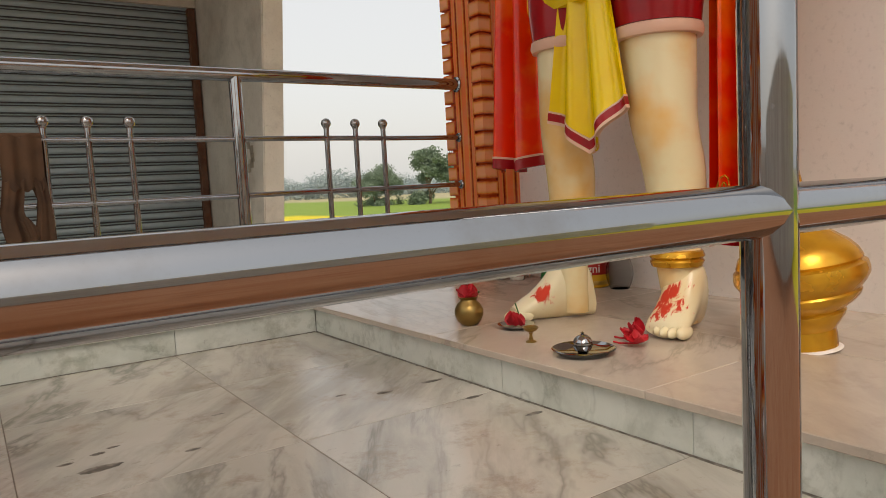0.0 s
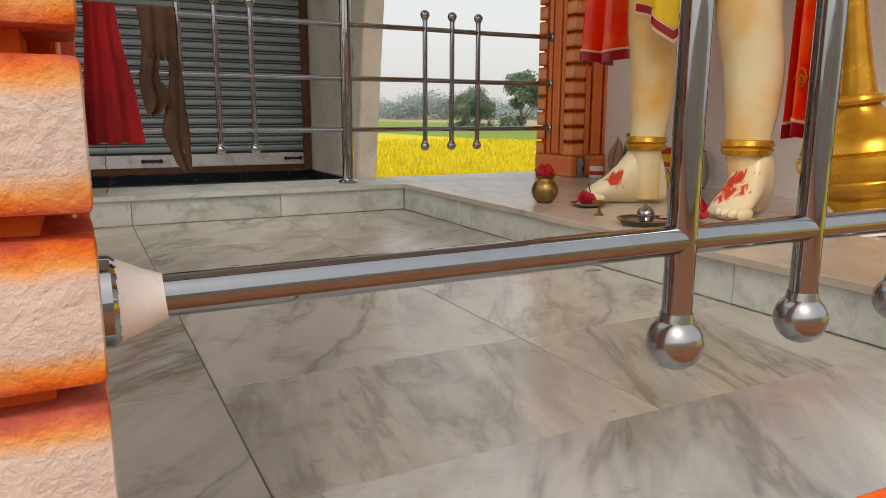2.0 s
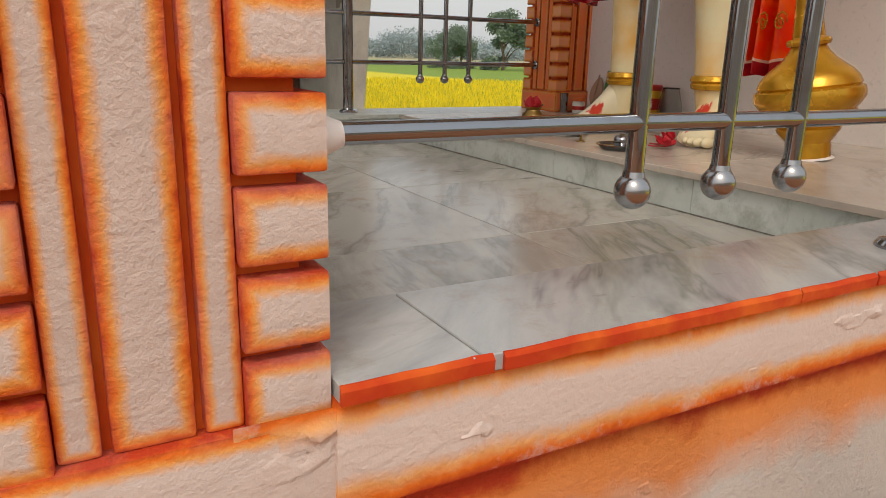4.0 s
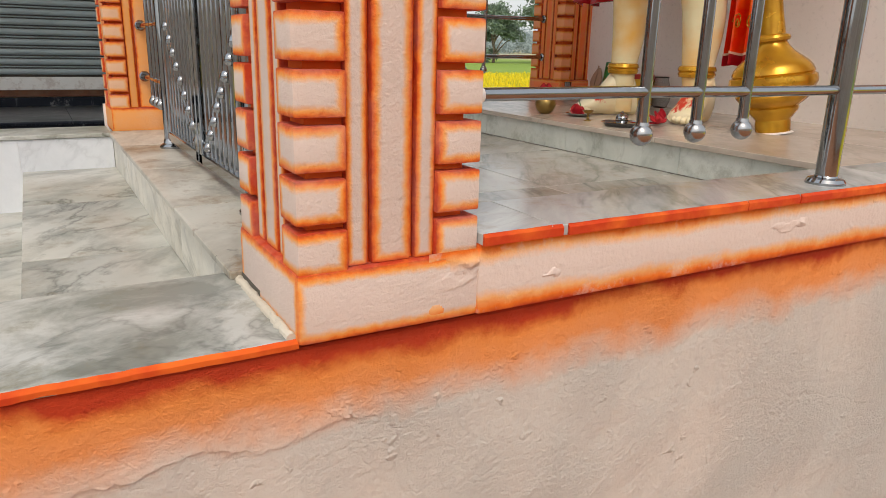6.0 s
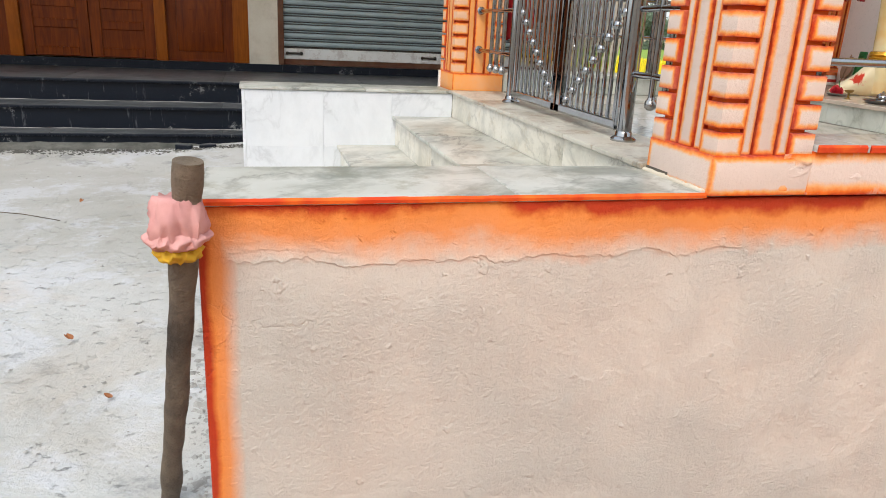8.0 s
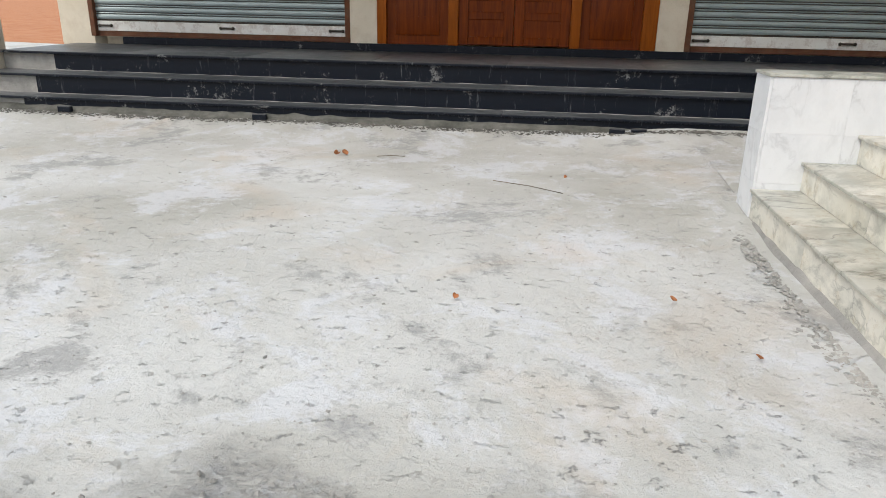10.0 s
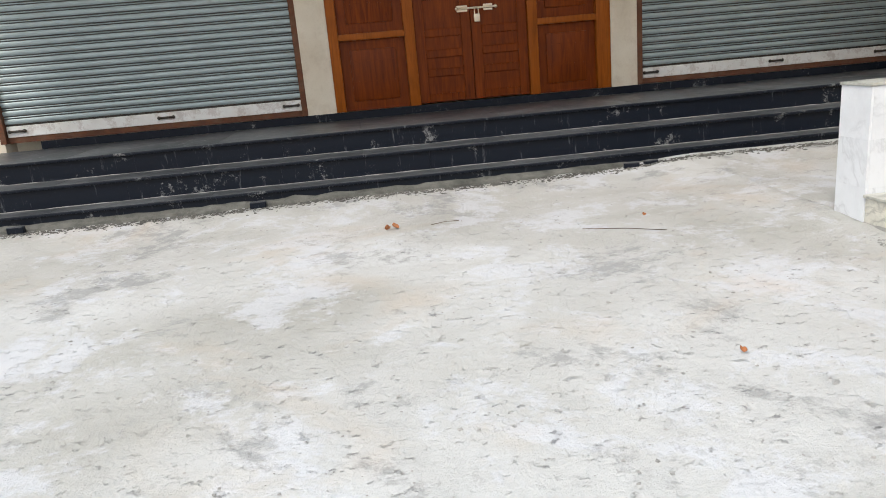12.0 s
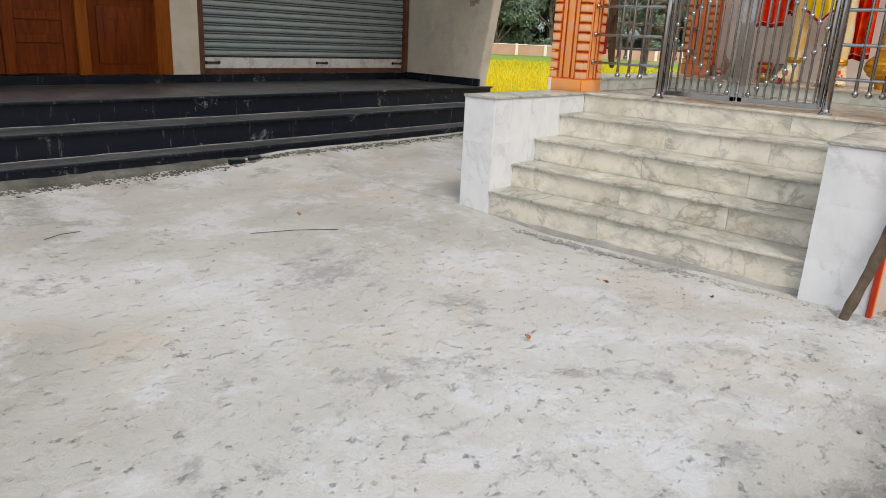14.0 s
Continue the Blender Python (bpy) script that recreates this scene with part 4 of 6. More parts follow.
def stain(x, y, rx, ry, seed):
    r = random.Random(seed)
    ring = [(x + rx * (1 + 0.5 * noise.noise((2 * math.cos(a), 2 * math.sin(a), seed))) * math.cos(a), y + ry * (1 + 0.5 * noise.noise((2 * math.cos(a), 2 * math.sin(a), seed + 9))) * math.sin(a)) for a in (2 * math.pi * k / 26 for k in range(26))]
    part("dirt_stain", bm_rings([[(px, py, FLOOR + 0.0004) for px, py in ring], [(x + (px - x) * 0.9, y + (py - y) * 0.9, FLOOR + 0.0009) for px, py in ring]]), DIRT_AND_SHADE, floor, "dark dirt stain")


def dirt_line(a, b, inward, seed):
    """Dirt between floor and kerb, with contact shade put into its colour, of uneven width."""
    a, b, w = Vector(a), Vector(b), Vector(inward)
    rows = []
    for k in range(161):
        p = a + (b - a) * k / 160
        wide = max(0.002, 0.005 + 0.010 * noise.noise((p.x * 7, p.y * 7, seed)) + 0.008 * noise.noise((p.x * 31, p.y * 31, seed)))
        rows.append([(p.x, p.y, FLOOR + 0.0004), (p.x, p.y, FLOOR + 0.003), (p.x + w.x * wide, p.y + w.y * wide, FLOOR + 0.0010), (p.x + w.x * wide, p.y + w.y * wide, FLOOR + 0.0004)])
    part("dirt_line", bm_rings(rows), DIRT_AND_SHADE, floor, "dark dirt and painted contact shade along the kerb foot")


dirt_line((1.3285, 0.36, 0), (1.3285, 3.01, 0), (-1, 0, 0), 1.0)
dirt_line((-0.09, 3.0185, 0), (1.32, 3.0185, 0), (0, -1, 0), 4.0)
for k, (x, y, rx, ry) in enumerate(STAINS):
    stain(x, y, rx, ry, k)

# ---- stainless railings ----
def flange(at, axis, r=0.026, t=0.012):
    a = Vector(at)
    d = Vector(axis) * t
    return bm_tube([a, a + d * 0.5, a + d], [r, r, r * 0.8], 16)


def ball_bar(parent, x, z0, z1, r=0.0128, ball=0.0242):
    bar = part("upright", bm_tube([(x, 0, z0), (x, 0, z1)], r, 14), STEEL_RAIL, parent)
    for z, s in ((z0, -1), (z1, 1)):
        part("ball", joined(bm_ball(ball, (x, 0, z + s * 0.012), 20), bm_tube([(x, 0, z - s * 0.014), (x, 0, z - s * 0.006)], [r * 1.08, r * 1.2], 14)), STEEL_BALL, bar, "dull steel ball")
    return bar


def railing(label, x0, x1, y, z_foot, posts, trios, levels, top, group="shrine railings", rz=0.0, base=None, balls=None):
    """A run of railing along its own x axis: thick posts and top rail, thin rails, ball-ended uprights in threes."""
    r = thing("railing", label, "railing", base or (0, y, 0), group, rz=rz)
    for x in posts:
        post = part("post", bm_tube([(x, 0, z_foot + 0.001), (x, 0, top)], 0.028, 20), STEEL, r)
        part("foot_flange", bm_lathe([(0.05, 0), (0.05, 0.006), (0.044, 0.014), (0.031, 0.018), (0.029, 0.022)], 20, (x, 0, z_foot)), STEEL, post)
    if top < 2.2 and top > 1.98:
        part("top_rail", joined(bm_tube([(x0, 0, top), (x1, 0, top)], 0.03, 18), flange((x0, 0, top), (1, 0, 0), 0.042), flange((x1, 0, top), (-1, 0, 0), 0.042)), STEEL, r)
    for z in levels:
        part("rail", joined(bm_tube([(x0 + (x1 - x0) * k / 6, 0, z + 0.0015 * math.sin(k * 2.1)) for k in range(7)], 0.0125, 14), flange((x0, 0, z), (1, 0, 0)), flange((x1, 0, z), (-1, 0, 0))), STEEL_RAIL, r)
    lo, hi = balls or (levels[0] - 0.085, levels[-1] + 0.085)
    for x in trios:
        ball_bar(r, x, lo, hi)
    return r


RAIL_N = (1.266, 1.516, 1.772)
railing("stainless railing with ball-ended uprights on the marble kerb", -0.112, 2.315, 3.17, KERB, (1.087,), (0.312, 0.47, 0.629, 1.52, 1.678, 1.836), RAIL_N, 2.058, balls=(1.19, 1.832))
RAIL_S = (1.241, 1.488, 1.745)
south_rail = railing("scratched stainless railing with ball-ended uprights on the sill", -0.118, 2.315, 0.19, KERB, (1.0,), (0.318, 0.48, 0.636, 1.45, 1.61, 1.77), RAIL_S, 2.045, balls=(1.166, 1.82))
for z in RAIL_S:
    tagged(part("plaster_collar", bm_tube([(-0.119, 0, z), (-0.108, 0, z), (-0.096, 0.001, z - 0.001), (-0.084, 0, z)], [0.026, 0.023, 0.018, 0.013], 18), WHITE_WALL, south_rail), "rough plaster round the rail end")
GATE_X, GATE_N, GATE_S = -0.29, 2.33, 0.975
RAIL_W = (1.14, 1.385, 1.63)
railing("short stainless railing between pillar and gate post", 0, 3.015 - GATE_N, 0, LANDING, (), (0.20, 0.31, 0.42), RAIL_W, 1.95, rz=radians(90), base=(GATE_X, GATE_N, 0), balls=(1.05, 1.72))
railing("short stainless railing between pillar and gate post", 0, GATE_S - 0.49, 0, LANDING, (), (0.13, 0.22, 0.31), RAIL_W, 1.95, rz=radians(90), base=(GATE_X, 0.49, 0), balls=(1.05, 1.72))

# ---- gate ----
gate = thing("gate", "closed double gate of stainless bars with steel balls", "gate", (GATE_X, 0, LANDING))
for y in (GATE_N, GATE_S):
    s, wall_y = (1, 3.012) if y == GATE_N else (-1, 0.492)
    gp = part("gate_post", bm_tube([(0, y, 0.002), (0, y, 0.83)] + [(0, y + s * 0.09 * (1 - math.cos(k * math.pi / 14)), 0.83 + 0.09 * math.sin(k * math.pi / 14)) for k in range(1, 8)] + [(0, wall_y, 0.92)], 0.03, 20), STEEL, gate, "bent steel tube post")
    part("foot_flange", bm_lathe([(0.052, 0), (0.052, 0.008), (0.044, 0.016), (0.036, 0.02), (0.034, 0.035), (0.03, 0.04)], 20, (0, y, 0)), STEEL, gp)
mid_y = (GATE_N + GATE_S) / 2


def gate_leaf(y_hinge, y_mid):
    s = 1 if y_hinge > y_mid else -1
    a, b = y_hinge - s * 0.055, y_mid + s * 0.012
    lo, hi, bend = 0.055, 1.05, 0.09
    leaf = part("leaf", bm_tube([(0, a, lo), (0, a, hi - bend)] + [(0, a - s * bend * (1 - math.cos(k * math.pi / 12)), hi - bend + bend * math.sin(k * math.pi / 12)) for k in range(1, 7)] + [(0, b + s * 0.02, hi)], 0.021, 14), STEEL, gate)
    part("meeting_stile", bm_span(-0.02, 0.02, min(b, b + s * 0.04), max(b, b + s * 0.04), lo - 0.02, hi + 0.021, 0.004), STEEL, leaf)
    part("bottom_bar", bm_span(-0.02, 0.02, min(a, b), max(a, b), lo - 0.02, lo + 0.02, 0.004), STEEL, leaf)
    n = 9
    for k in range(n):
        y = b + s * 0.075 + (a - b - s * 0.115) * k / (n - 1)
        bar = part("bar", bm_tube([(0, y, lo), (0, y, hi)], 0.0095, 10), STEEL_RAIL, leaf)
        f = k / (n - 1)
        for z in (0.10 + 0.40 * f, 0.98 - 0.36 * f):
            part("ball", joined(bm_ball(0.021, (0, y, z), 14), bm_tube([(0, y, z - 0.03), (0, y, z + 0.03)], 0.0125, 10)), STEEL, bar, "steel ball")
    for z in (0.26, 0.82):
        part("hinge", joined(bm_tube([(0, y_hinge, z), (0, a, z)], 0.008, 8), bm_tube([(0, y_hinge - s * 0.03, z - 0.03), (0, y_hinge - s * 0.03, z + 0.03)], 0.012, 10)), STEEL, leaf)


gate_leaf(GATE_N, mid_y)
gate_leaf(GATE_S, mid_y)

# ---- wooden shop door ----
door = tagged(thing("door_1", "closed brown wooden double door with side panels and padlock", "door", (0, SHOP_Y, 0.686)), kind="structure")
DTOP = 2.9


def stile(x0, x1, z0=0.0, z1=DTOP, y0=-0.045, y1=0.06, mat=None, name="door_frame"):
    return part(name, bm_span(x0, x1, y0, y1, z0, z1, 0.006, 2), mat or FRAME_WOOD, door)


for x0, x1 in ((-5.468, -5.345), (-4.50, -4.365), (-2.885, -2.755), (-1.965, -1.777)):
    stile(x0, x1)
for x0, x1 in ((-5.344, -4.501), (-2.754, -1.966)):
    stile(x0, x1, 0.885, 0.965, -0.04, 0.06)
    for z0, z1 in ((0.0, 0.884), (0.966, DTOP)):
        pnl = part("side_panel", bm_span(x0, x1, 0.035, 0.07, z0, z1), DOOR_WOOD, door)
        part("raised_field", bm_span(x0 + 0.12, x1 - 0.12, 0.015, 0.04, z0 + 0.12, z1 - 0.12, 0.014, 2), DOOR_WOOD, pnl)
        for za in (z0 + 0.36, z0 + 0.62):
            if za < z1 - 0.15:
                part("plank_line", bm_span(x0 + 0.16, x1 - 0.16, 0.012, 0.016, za, za + 0.006), DOOR_WOOD, pnl)
for k, (x0, x1) in enumerate(((-4.364, -3.628), (-3.622, -2.886))):
    leaf = part("door_leaf", bm_span(x0, x1, 0.02, 0.06, 0.012, DTOP), DOOR_WOOD, door)
    for xa, xb in ((x0, x0 + 0.13), (x1 - 0.13, x1)):
        part("leaf_stile", bm_span(xa + 0.002, xb - 0.002, 0.0, 0.022, 0.012, DTOP, 0.004), DOOR_WOOD, leaf)
    for z in (0.02, 0.34, 0.58, 0.84, 1.3, 1.9):
        part("leaf_rail", bm_span(x0 + 0.132, x1 - 0.132, 0.002, 0.022, z, z + 0.10, 0.006), DOOR_WOOD, leaf)
bolt = part("bolt", joined(bm_tube([(-3.80, -0.02, 1.16), (-3.29, -0.02, 1.16)], 0.014, 10), bm_span(-3.80, -3.66, -0.012, 0.0, 1.12, 1.20, 0.003), bm_span(-3.45, -3.33, -0.012, 0.0, 1.12, 1.20, 0.003), bm_ball(0.022, (-3.80, -0.02, 1.16), 10), bm_ball(0.022, (-3.29, -0.02, 1.16), 10)), PALE_METAL, door, "pale metal sliding bolt")
part("padlock", joined(bm_span(-3.585, -3.505, -0.05, -0.015, 0.985, 1.085, 0.012, 2), bm_tube([(-3.57, -0.03, 1.08), (-3.57, -0.03, 1.14), (-3.545, -0.03, 1.165), (-3.52, -0.03, 1.14), (-3.52, -0.03, 1.08)], 0.007, 8)), PALE_METAL, bolt, "pale metal padlock")
for x in (-4.43, -2.82):
    part("tag", bm_span(x - 0.045, x + 0.045, -0.052, -0.046, 1.76, 1.86, 0.002), PINK_TRIM, door, "small yellow paper tag")
setting("wall_door_head", bm_span(-5.468, -1.777, SHOP_Y - 0.04, SHOP_Y + 0.2, 3.587, 3.599), FRAME_WOOD, "brown wooden head over the door", "trim")

# ---- statue: one painted mesh ----
def oval(cx, cy, z, rx, ry, n=24, power=1.0, tilt=0.0):
    return [(cx + rx * math.cos(a), cy + ry * math.sin(a), z + tilt * math.cos(a)) for a in (2 * math.pi * k / n for k in range(n))]


def limb(rows, n=24):
    return bm_rings([oval(*row, n) for row in rows])


def smooth_rows(rows, times=2):
    """Rounds off a list of section rows."""
    for _ in range(times):
        out = [rows[0]]
        for a, b in zip(rows, rows[1:]):
            out.append(tuple(0.75 * p + 0.25 * q for p, q in zip(a, b)))
            out.append(tuple(0.25 * p + 0.75 * q for p, q in zip(a, b)))
        rows = out + [rows[-1]]
    return rows


def foot(x_heel, y, length, width, yaw):
    """A bare foot that points west, with five toes."""
    rows = []
    for t, w, h in ((0.0, 0.40, 0.09), (0.06, 0.66, 0.19), (0.2, 0.84, 0.25), (0.36, 0.86, 0.25), (0.52, 0.90, 0.17), (0.7, 0.95, 0.105), (0.84, 1.0, 0.075), (0.93, 0.92, 0.05)):
        rows.append((-t * length, w * width / 2, h))
    rings = []
    for x, w, h in smooth_rows(rows, 1):
        ring = []
        for k in range(20):
            a = 2 * math.pi * k / 20
            s = math.sin(a)
            ring.append((x, w * math.cos(a), 0.003 + h * max(0.0, 0.5 + 0.5 * s) ** 0.8))
        rings.append(ring)
    bms = [bm_rings(rings)]
    for k in range(5):
        ty = (k - 2) * width * 0.195
        tx = -length * (0.99 - 0.035 * abs(k - 1.2) ** 1.5)
        r = (0.021 if k == 0 else 0.0145)
        toe = bmesh.new()
        bmesh.ops.create_uvsphere(toe, u_segments=12, v_segments=8, radius=1.0, matrix=Matrix.Translation((tx + 0.02, ty, 0.024)) @ Matrix.Diagonal((0.046, r, 0.018 if k else 0.022, 1)))
        bms.append(toe)
    bm = joined(*bms)
    bm.transform(Matrix.Translation((x_heel, y, KERB)) @ Matrix.Rotation(radians(yaw), 4, "Z"))
    return bm


def drape(y0, y1, x, z_top, z_bot, folds, depth, narrow=1.0, point=0.0, thick=0.012, rows=26, cols=40, lean=0.0):
    """A hanging cloth with folds and a thickness; narrow squeezes its top, point drops its middle."""
    def at(u, v, off):
        mid = (y0 + y1) / 2
        half = (y1 - y0) / 2 * (narrow + (1 - narrow) * v)
        y = mid + (2 * u - 1) * half
        drop = point * (1 - abs(2 * u - 1)) * v
        z = z_top + (z_bot - z_top) * v - drop + 0.012 * math.sin(9 * u + 1) * v
        xx = x + depth * (0.3 + 0.7 * v) * math.sin(2 * math.pi * folds * u + 0.6 * v) + 0.25 * depth * math.sin(5.3 * folds * u + 2) + lean * v + off
        return (xx, y, z)
    rings = []
    for i in range(rows + 1):
        v = i / rows
        rings.append([at(k / cols, v, 0) for k in range(cols + 1)] + [at(k / cols, v, thick) for k in range(cols, -1, -1)])
    return bm_rings(rings)


def drape_strip(y0, y1, x, z_top, z_bot, folds, depth, v0, v1, off, narrow=1.0, point=0.0, lean=0.0, cols=40):
    def at(u, v, o):
        mid, half = (y0 + y1) / 2, (y1 - y0) / 2 * (narrow + (1 - narrow) * v)
        y = mid + (2 * u - 1) * half * 1.004
        z = z_top + (z_bot - z_top) * v - point * (1 - abs(2 * u - 1)) * v + 0.012 * math.sin(9 * u + 1) * v
        return (x + depth * (0.3 + 0.7 * v) * math.sin(2 * math.pi * folds * u + 0.6 * v) + 0.25 * depth * math.sin(5.3 * folds * u + 2) + lean * v + o, y, z)
    rings = [[at(k / cols, v, -off) for k in range(cols + 1)] + [at(k / cols, v, 0.012 + off) for k in range(cols, -1, -1)] for v in (v0, (v0 + v1) / 2, v1)]
    return bm_rings(rings)


NLEG, SLEG = (1.85, 1.875), (1.93, 1.465)


def foot_paint():
    """Cream paint with vermilion smeared over the two insteps."""
    n = Nodes("cream paint smeared with vermilion")
    co = n.coords(False)
    c = n.mix(n.ramp(n.noise(co, 3.4, 4, 0.5), (0.46, 0.0), (0.78, 1.0)), (0.84, 0.75, 0.50), (0.82, 0.56, 0.24))
    smear = n.noise(n.node("ShaderNodeVectorMath", 0, "MULTIPLY", i0=co, i1=(1.0, 1.8, 0.6)), 26, 6, 0.7, 0.5)
    near = None
    for x, y, z, reach in ((1.725, 1.90, 1.10, 0.075), (1.82, 1.44, 1.12, 0.13)):
        away = n.node("ShaderNodeVectorMath", 1, "LENGTH", i0=n.node("ShaderNodeVectorMath", 0, "SUBTRACT", i0=co, i1=(x, y, z)))
        k = n.ramp(n.math("DIVIDE", away, reach), (0.25, 1.0), (1.0, 0.0))
        near = k if near is None else n.math("MAXIMUM", near, k)
    red = n.ramp(n.math("ADD", smear, n.math("MULTIPLY", near, 0.35)), (0.73, 0.0), (0.80, 1.0))
    c = n.mix(n.math("MULTIPLY", red, n.ramp(near, (0.0, 0.0), (0.08, 1.0))), c, (0.62, 0.04, 0.012))
    return n.done(c, n.math("ADD", 0.25, n.math("MULTIPLY", red, 0.5)), 0, n.bump(n.math("ADD", n.noise(co, 25, 3), red), 0.06, 0.006))


STATUE_MATS = [SKIN_PAINT, RED_PAINT, SCARLET, YELLOW_PAINT, PINK_TRIM, GOLD_PAINT, foot_paint()]


def statue():
    bits = []

    def add(bm, k):
        for face in bm.faces:
            face.material_index = k
        bits.append(bm)

    nx, ny = NLEG
    add(limb(smooth_rows([(nx + 0.02, ny, 1.02, 0.045, 0.045), (nx + 0.012, ny, 1.08, 0.056, 0.051), (nx + 0.004, ny, 1.15, 0.059, 0.056), (nx, ny, 1.24, 0.062, 0.062), (nx + 0.02, ny, 1.40, 0.082, 0.080), (nx + 0.02, ny + 0.002, 1.54, 0.090, 0.087),
                          (nx - 0.002, ny + 0.004, 1.66, 0.087, 0.084), (nx + 0.004, ny, 1.80, 0.098, 0.094), (nx + 0.015, ny - 0.006, 2.02, 0.108, 0.104)])), 0)
    sx, sy = SLEG
    add(limb(smooth_rows([(sx + 0.02, sy, 1.02, 0.045, 0.045), (sx + 0.012, sy, 1.08, 0.060, 0.055), (sx + 0.004, sy, 1.15, 0.064, 0.062), (sx, sy + 0.005, 1.24, 0.070, 0.070), (sx + 0.02, sy + 0.012, 1.40, 0.092, 0.090), (sx + 0.018, sy + 0.022, 1.54, 0.101, 0.100),
                          (sx - 0.012, sy + 0.034, 1.66, 0.103, 0.106), (sx - 0.004, sy + 0.05, 1.80, 0.112, 0.116), (sx, sy + 0.062, 2.02, 0.124, 0.126)])), 0)
    add(foot(nx + 0.09, ny - 0.022, 0.335, 0.122, -24), 6)
    add(foot(sx + 0.095, sy - 0.0, 0.275, 0.142, 14), 6)
    for cx, cy, r in ((nx, ny, 0.068), (sx, sy + 0.004, 0.076)):
        add(bm_lathe([(r - 0.012, -0.028), (r + 0.004, -0.024), (r + 0.01, -0.008), (r + 0.004, 0.0), (r + 0.012, 0.008), (r + 0.006, 0.024), (r - 0.012, 0.03)], 28, (cx, cy, 1.235)), 5)
    # short red trousers with pale hems
    for cx, cy, r, z in ((nx + 0.015, ny - 0.006, 0.116, 1.985), (sx, sy + 0.062, 0.134, 1.965)):
        add(bm_lathe([(r - 0.012, -0.022), (r + 0.008, -0.020), (r + 0.014, -0.004), (r + 0.010, 0.016), (r - 0.01, 0.022)], 30, (cx, cy, z)), 4)
        add(limb(smooth_rows([(cx, cy, z + 0.02, r + 0.006, r + 0.006), (cx, cy - 0.02 * (cy - 1.70), z + 0.16, r + 0.02, r + 0.025), (cx + 0.02, cy - 0.25 * (cy - 1.70), z + 0.34, r + 0.03, r + 0.05)])), 1)
    # yellow hip cloth, waist, plain torso, shoulders and head
    add(limb(smooth_rows([(1.93, 1.70, 2.09, 0.19, 0.35), (1.92, 1.70, 2.13, 0.21, 0.375), (1.93, 1.70, 2.26, 0.20, 0.37), (1.95, 1.70, 2.40, 0.20, 0.36), (1.96, 1.70, 2.46, 0.18, 0.32)]), 36), 3)
    add(limb(smooth_rows([(1.96, 1.70, 2.44, 0.17, 0.29), (1.96, 1.70, 2.60, 0.17, 0.28), (1.95, 1.70, 2.82, 0.20, 0.36), (1.97, 1.70, 2.98, 0.16, 0.34), (1.98, 1.70, 3.04, 0.08, 0.10), (1.97, 1.70, 3.08, 0.075, 0.08)]), 36), 0)
    add(limb(smooth_rows([(1.96, 1.70, 3.06, 0.07, 0.07), (1.95, 1.70, 3.14, 0.125, 0.115), (1.95, 1.70, 3.26, 0.14, 0.125), (1.96, 1.70, 3.38, 0.09, 0.085), (1.96, 1.70, 3.41, 0.03, 0.03)]), 28), 0)
    # yellow sash between the legs, with a red border
    sash = dict(narrow=0.34, point=0.115)
    add(drape(1.525, 1.855, 1.755, 2.42, 1.715, 2.5, 0.022, rows=30, **sash), 3)
    add(drape_strip(1.525, 1.855, 1.755, 2.42, 1.715, 2.5, 0.022, 0.948, 0.985, 0.003, **sash), 1)
    add(drape_strip(1.525, 1.855, 1.755, 2.42, 1.715, 2.5, 0.022, 0.985, 1.0, 0.004, **sash), 4)
    add(drape_strip(1.525, 1.855, 1.755, 2.42, 1.715, 2.5, 0.022, 0.940, 0.948, 0.004, **sash), 4)
    # red cape: a wide fall on the south side, a narrower, swung-out one on the north
    for y0, y1, x, zb, folds, nar, lean in ((1.245, 1.425, 2.06, 1.27, 2.5, 0.85, 0.0), (2.055, 2.345, 1.93, 1.56, 2.2, 0.5, -0.05), (1.97, 2.09, 2.03, 1.69, 1.5, 0.9, 0.0)):
        fall = dict(narrow=nar, lean=lean)
        add(drape(y0, y1, x, 2.95, zb, folds, 0.042, rows=34, **fall), 2)
        add(drape_strip(y0, y1, x, 2.95, zb, folds, 0.042, 0.972, 1.0, 0.003, **fall), 1)
        add(drape_strip(y0, y1, x, 2.95, zb, folds, 0.042, 0.966, 0.972, 0.005, **fall), 4)
    # pale scroll on the south fall
    for cy, s in ((1.345, 1), (1.275, -1)):
        pts = [(2.012 + 0.004 * math.sin(k), cy + s * (0.028 * math.exp(-0.11 * k)) * math.cos(0.75 * k), 1.46 + 0.045 * math.exp(-0.11 * k) * math.sin(0.75 * k)) for k in range(16)]
        add(bm_tube(pts, 0.0030, 6), 5)
    me = bpy.data.meshes.new("statue")
    bm = bmesh.new()
    for b in bits:
        tmp = bpy.data.meshes.new("tmp")
        b.to_mesh(tmp)
        b.free()
        bm.from_mesh(tmp)
        bpy.data.meshes.remove(tmp)
    bm.to_mesh(me)
    bm.free()
    for m in STATUE_MATS:
        me.materials.append(m)
    me.shade_smooth()
    me.set_sharp_from_angle(angle=radians(50))
    return tagged(new("statue", me), "painted standing statue with cream legs and red cape", "statue")


statue()

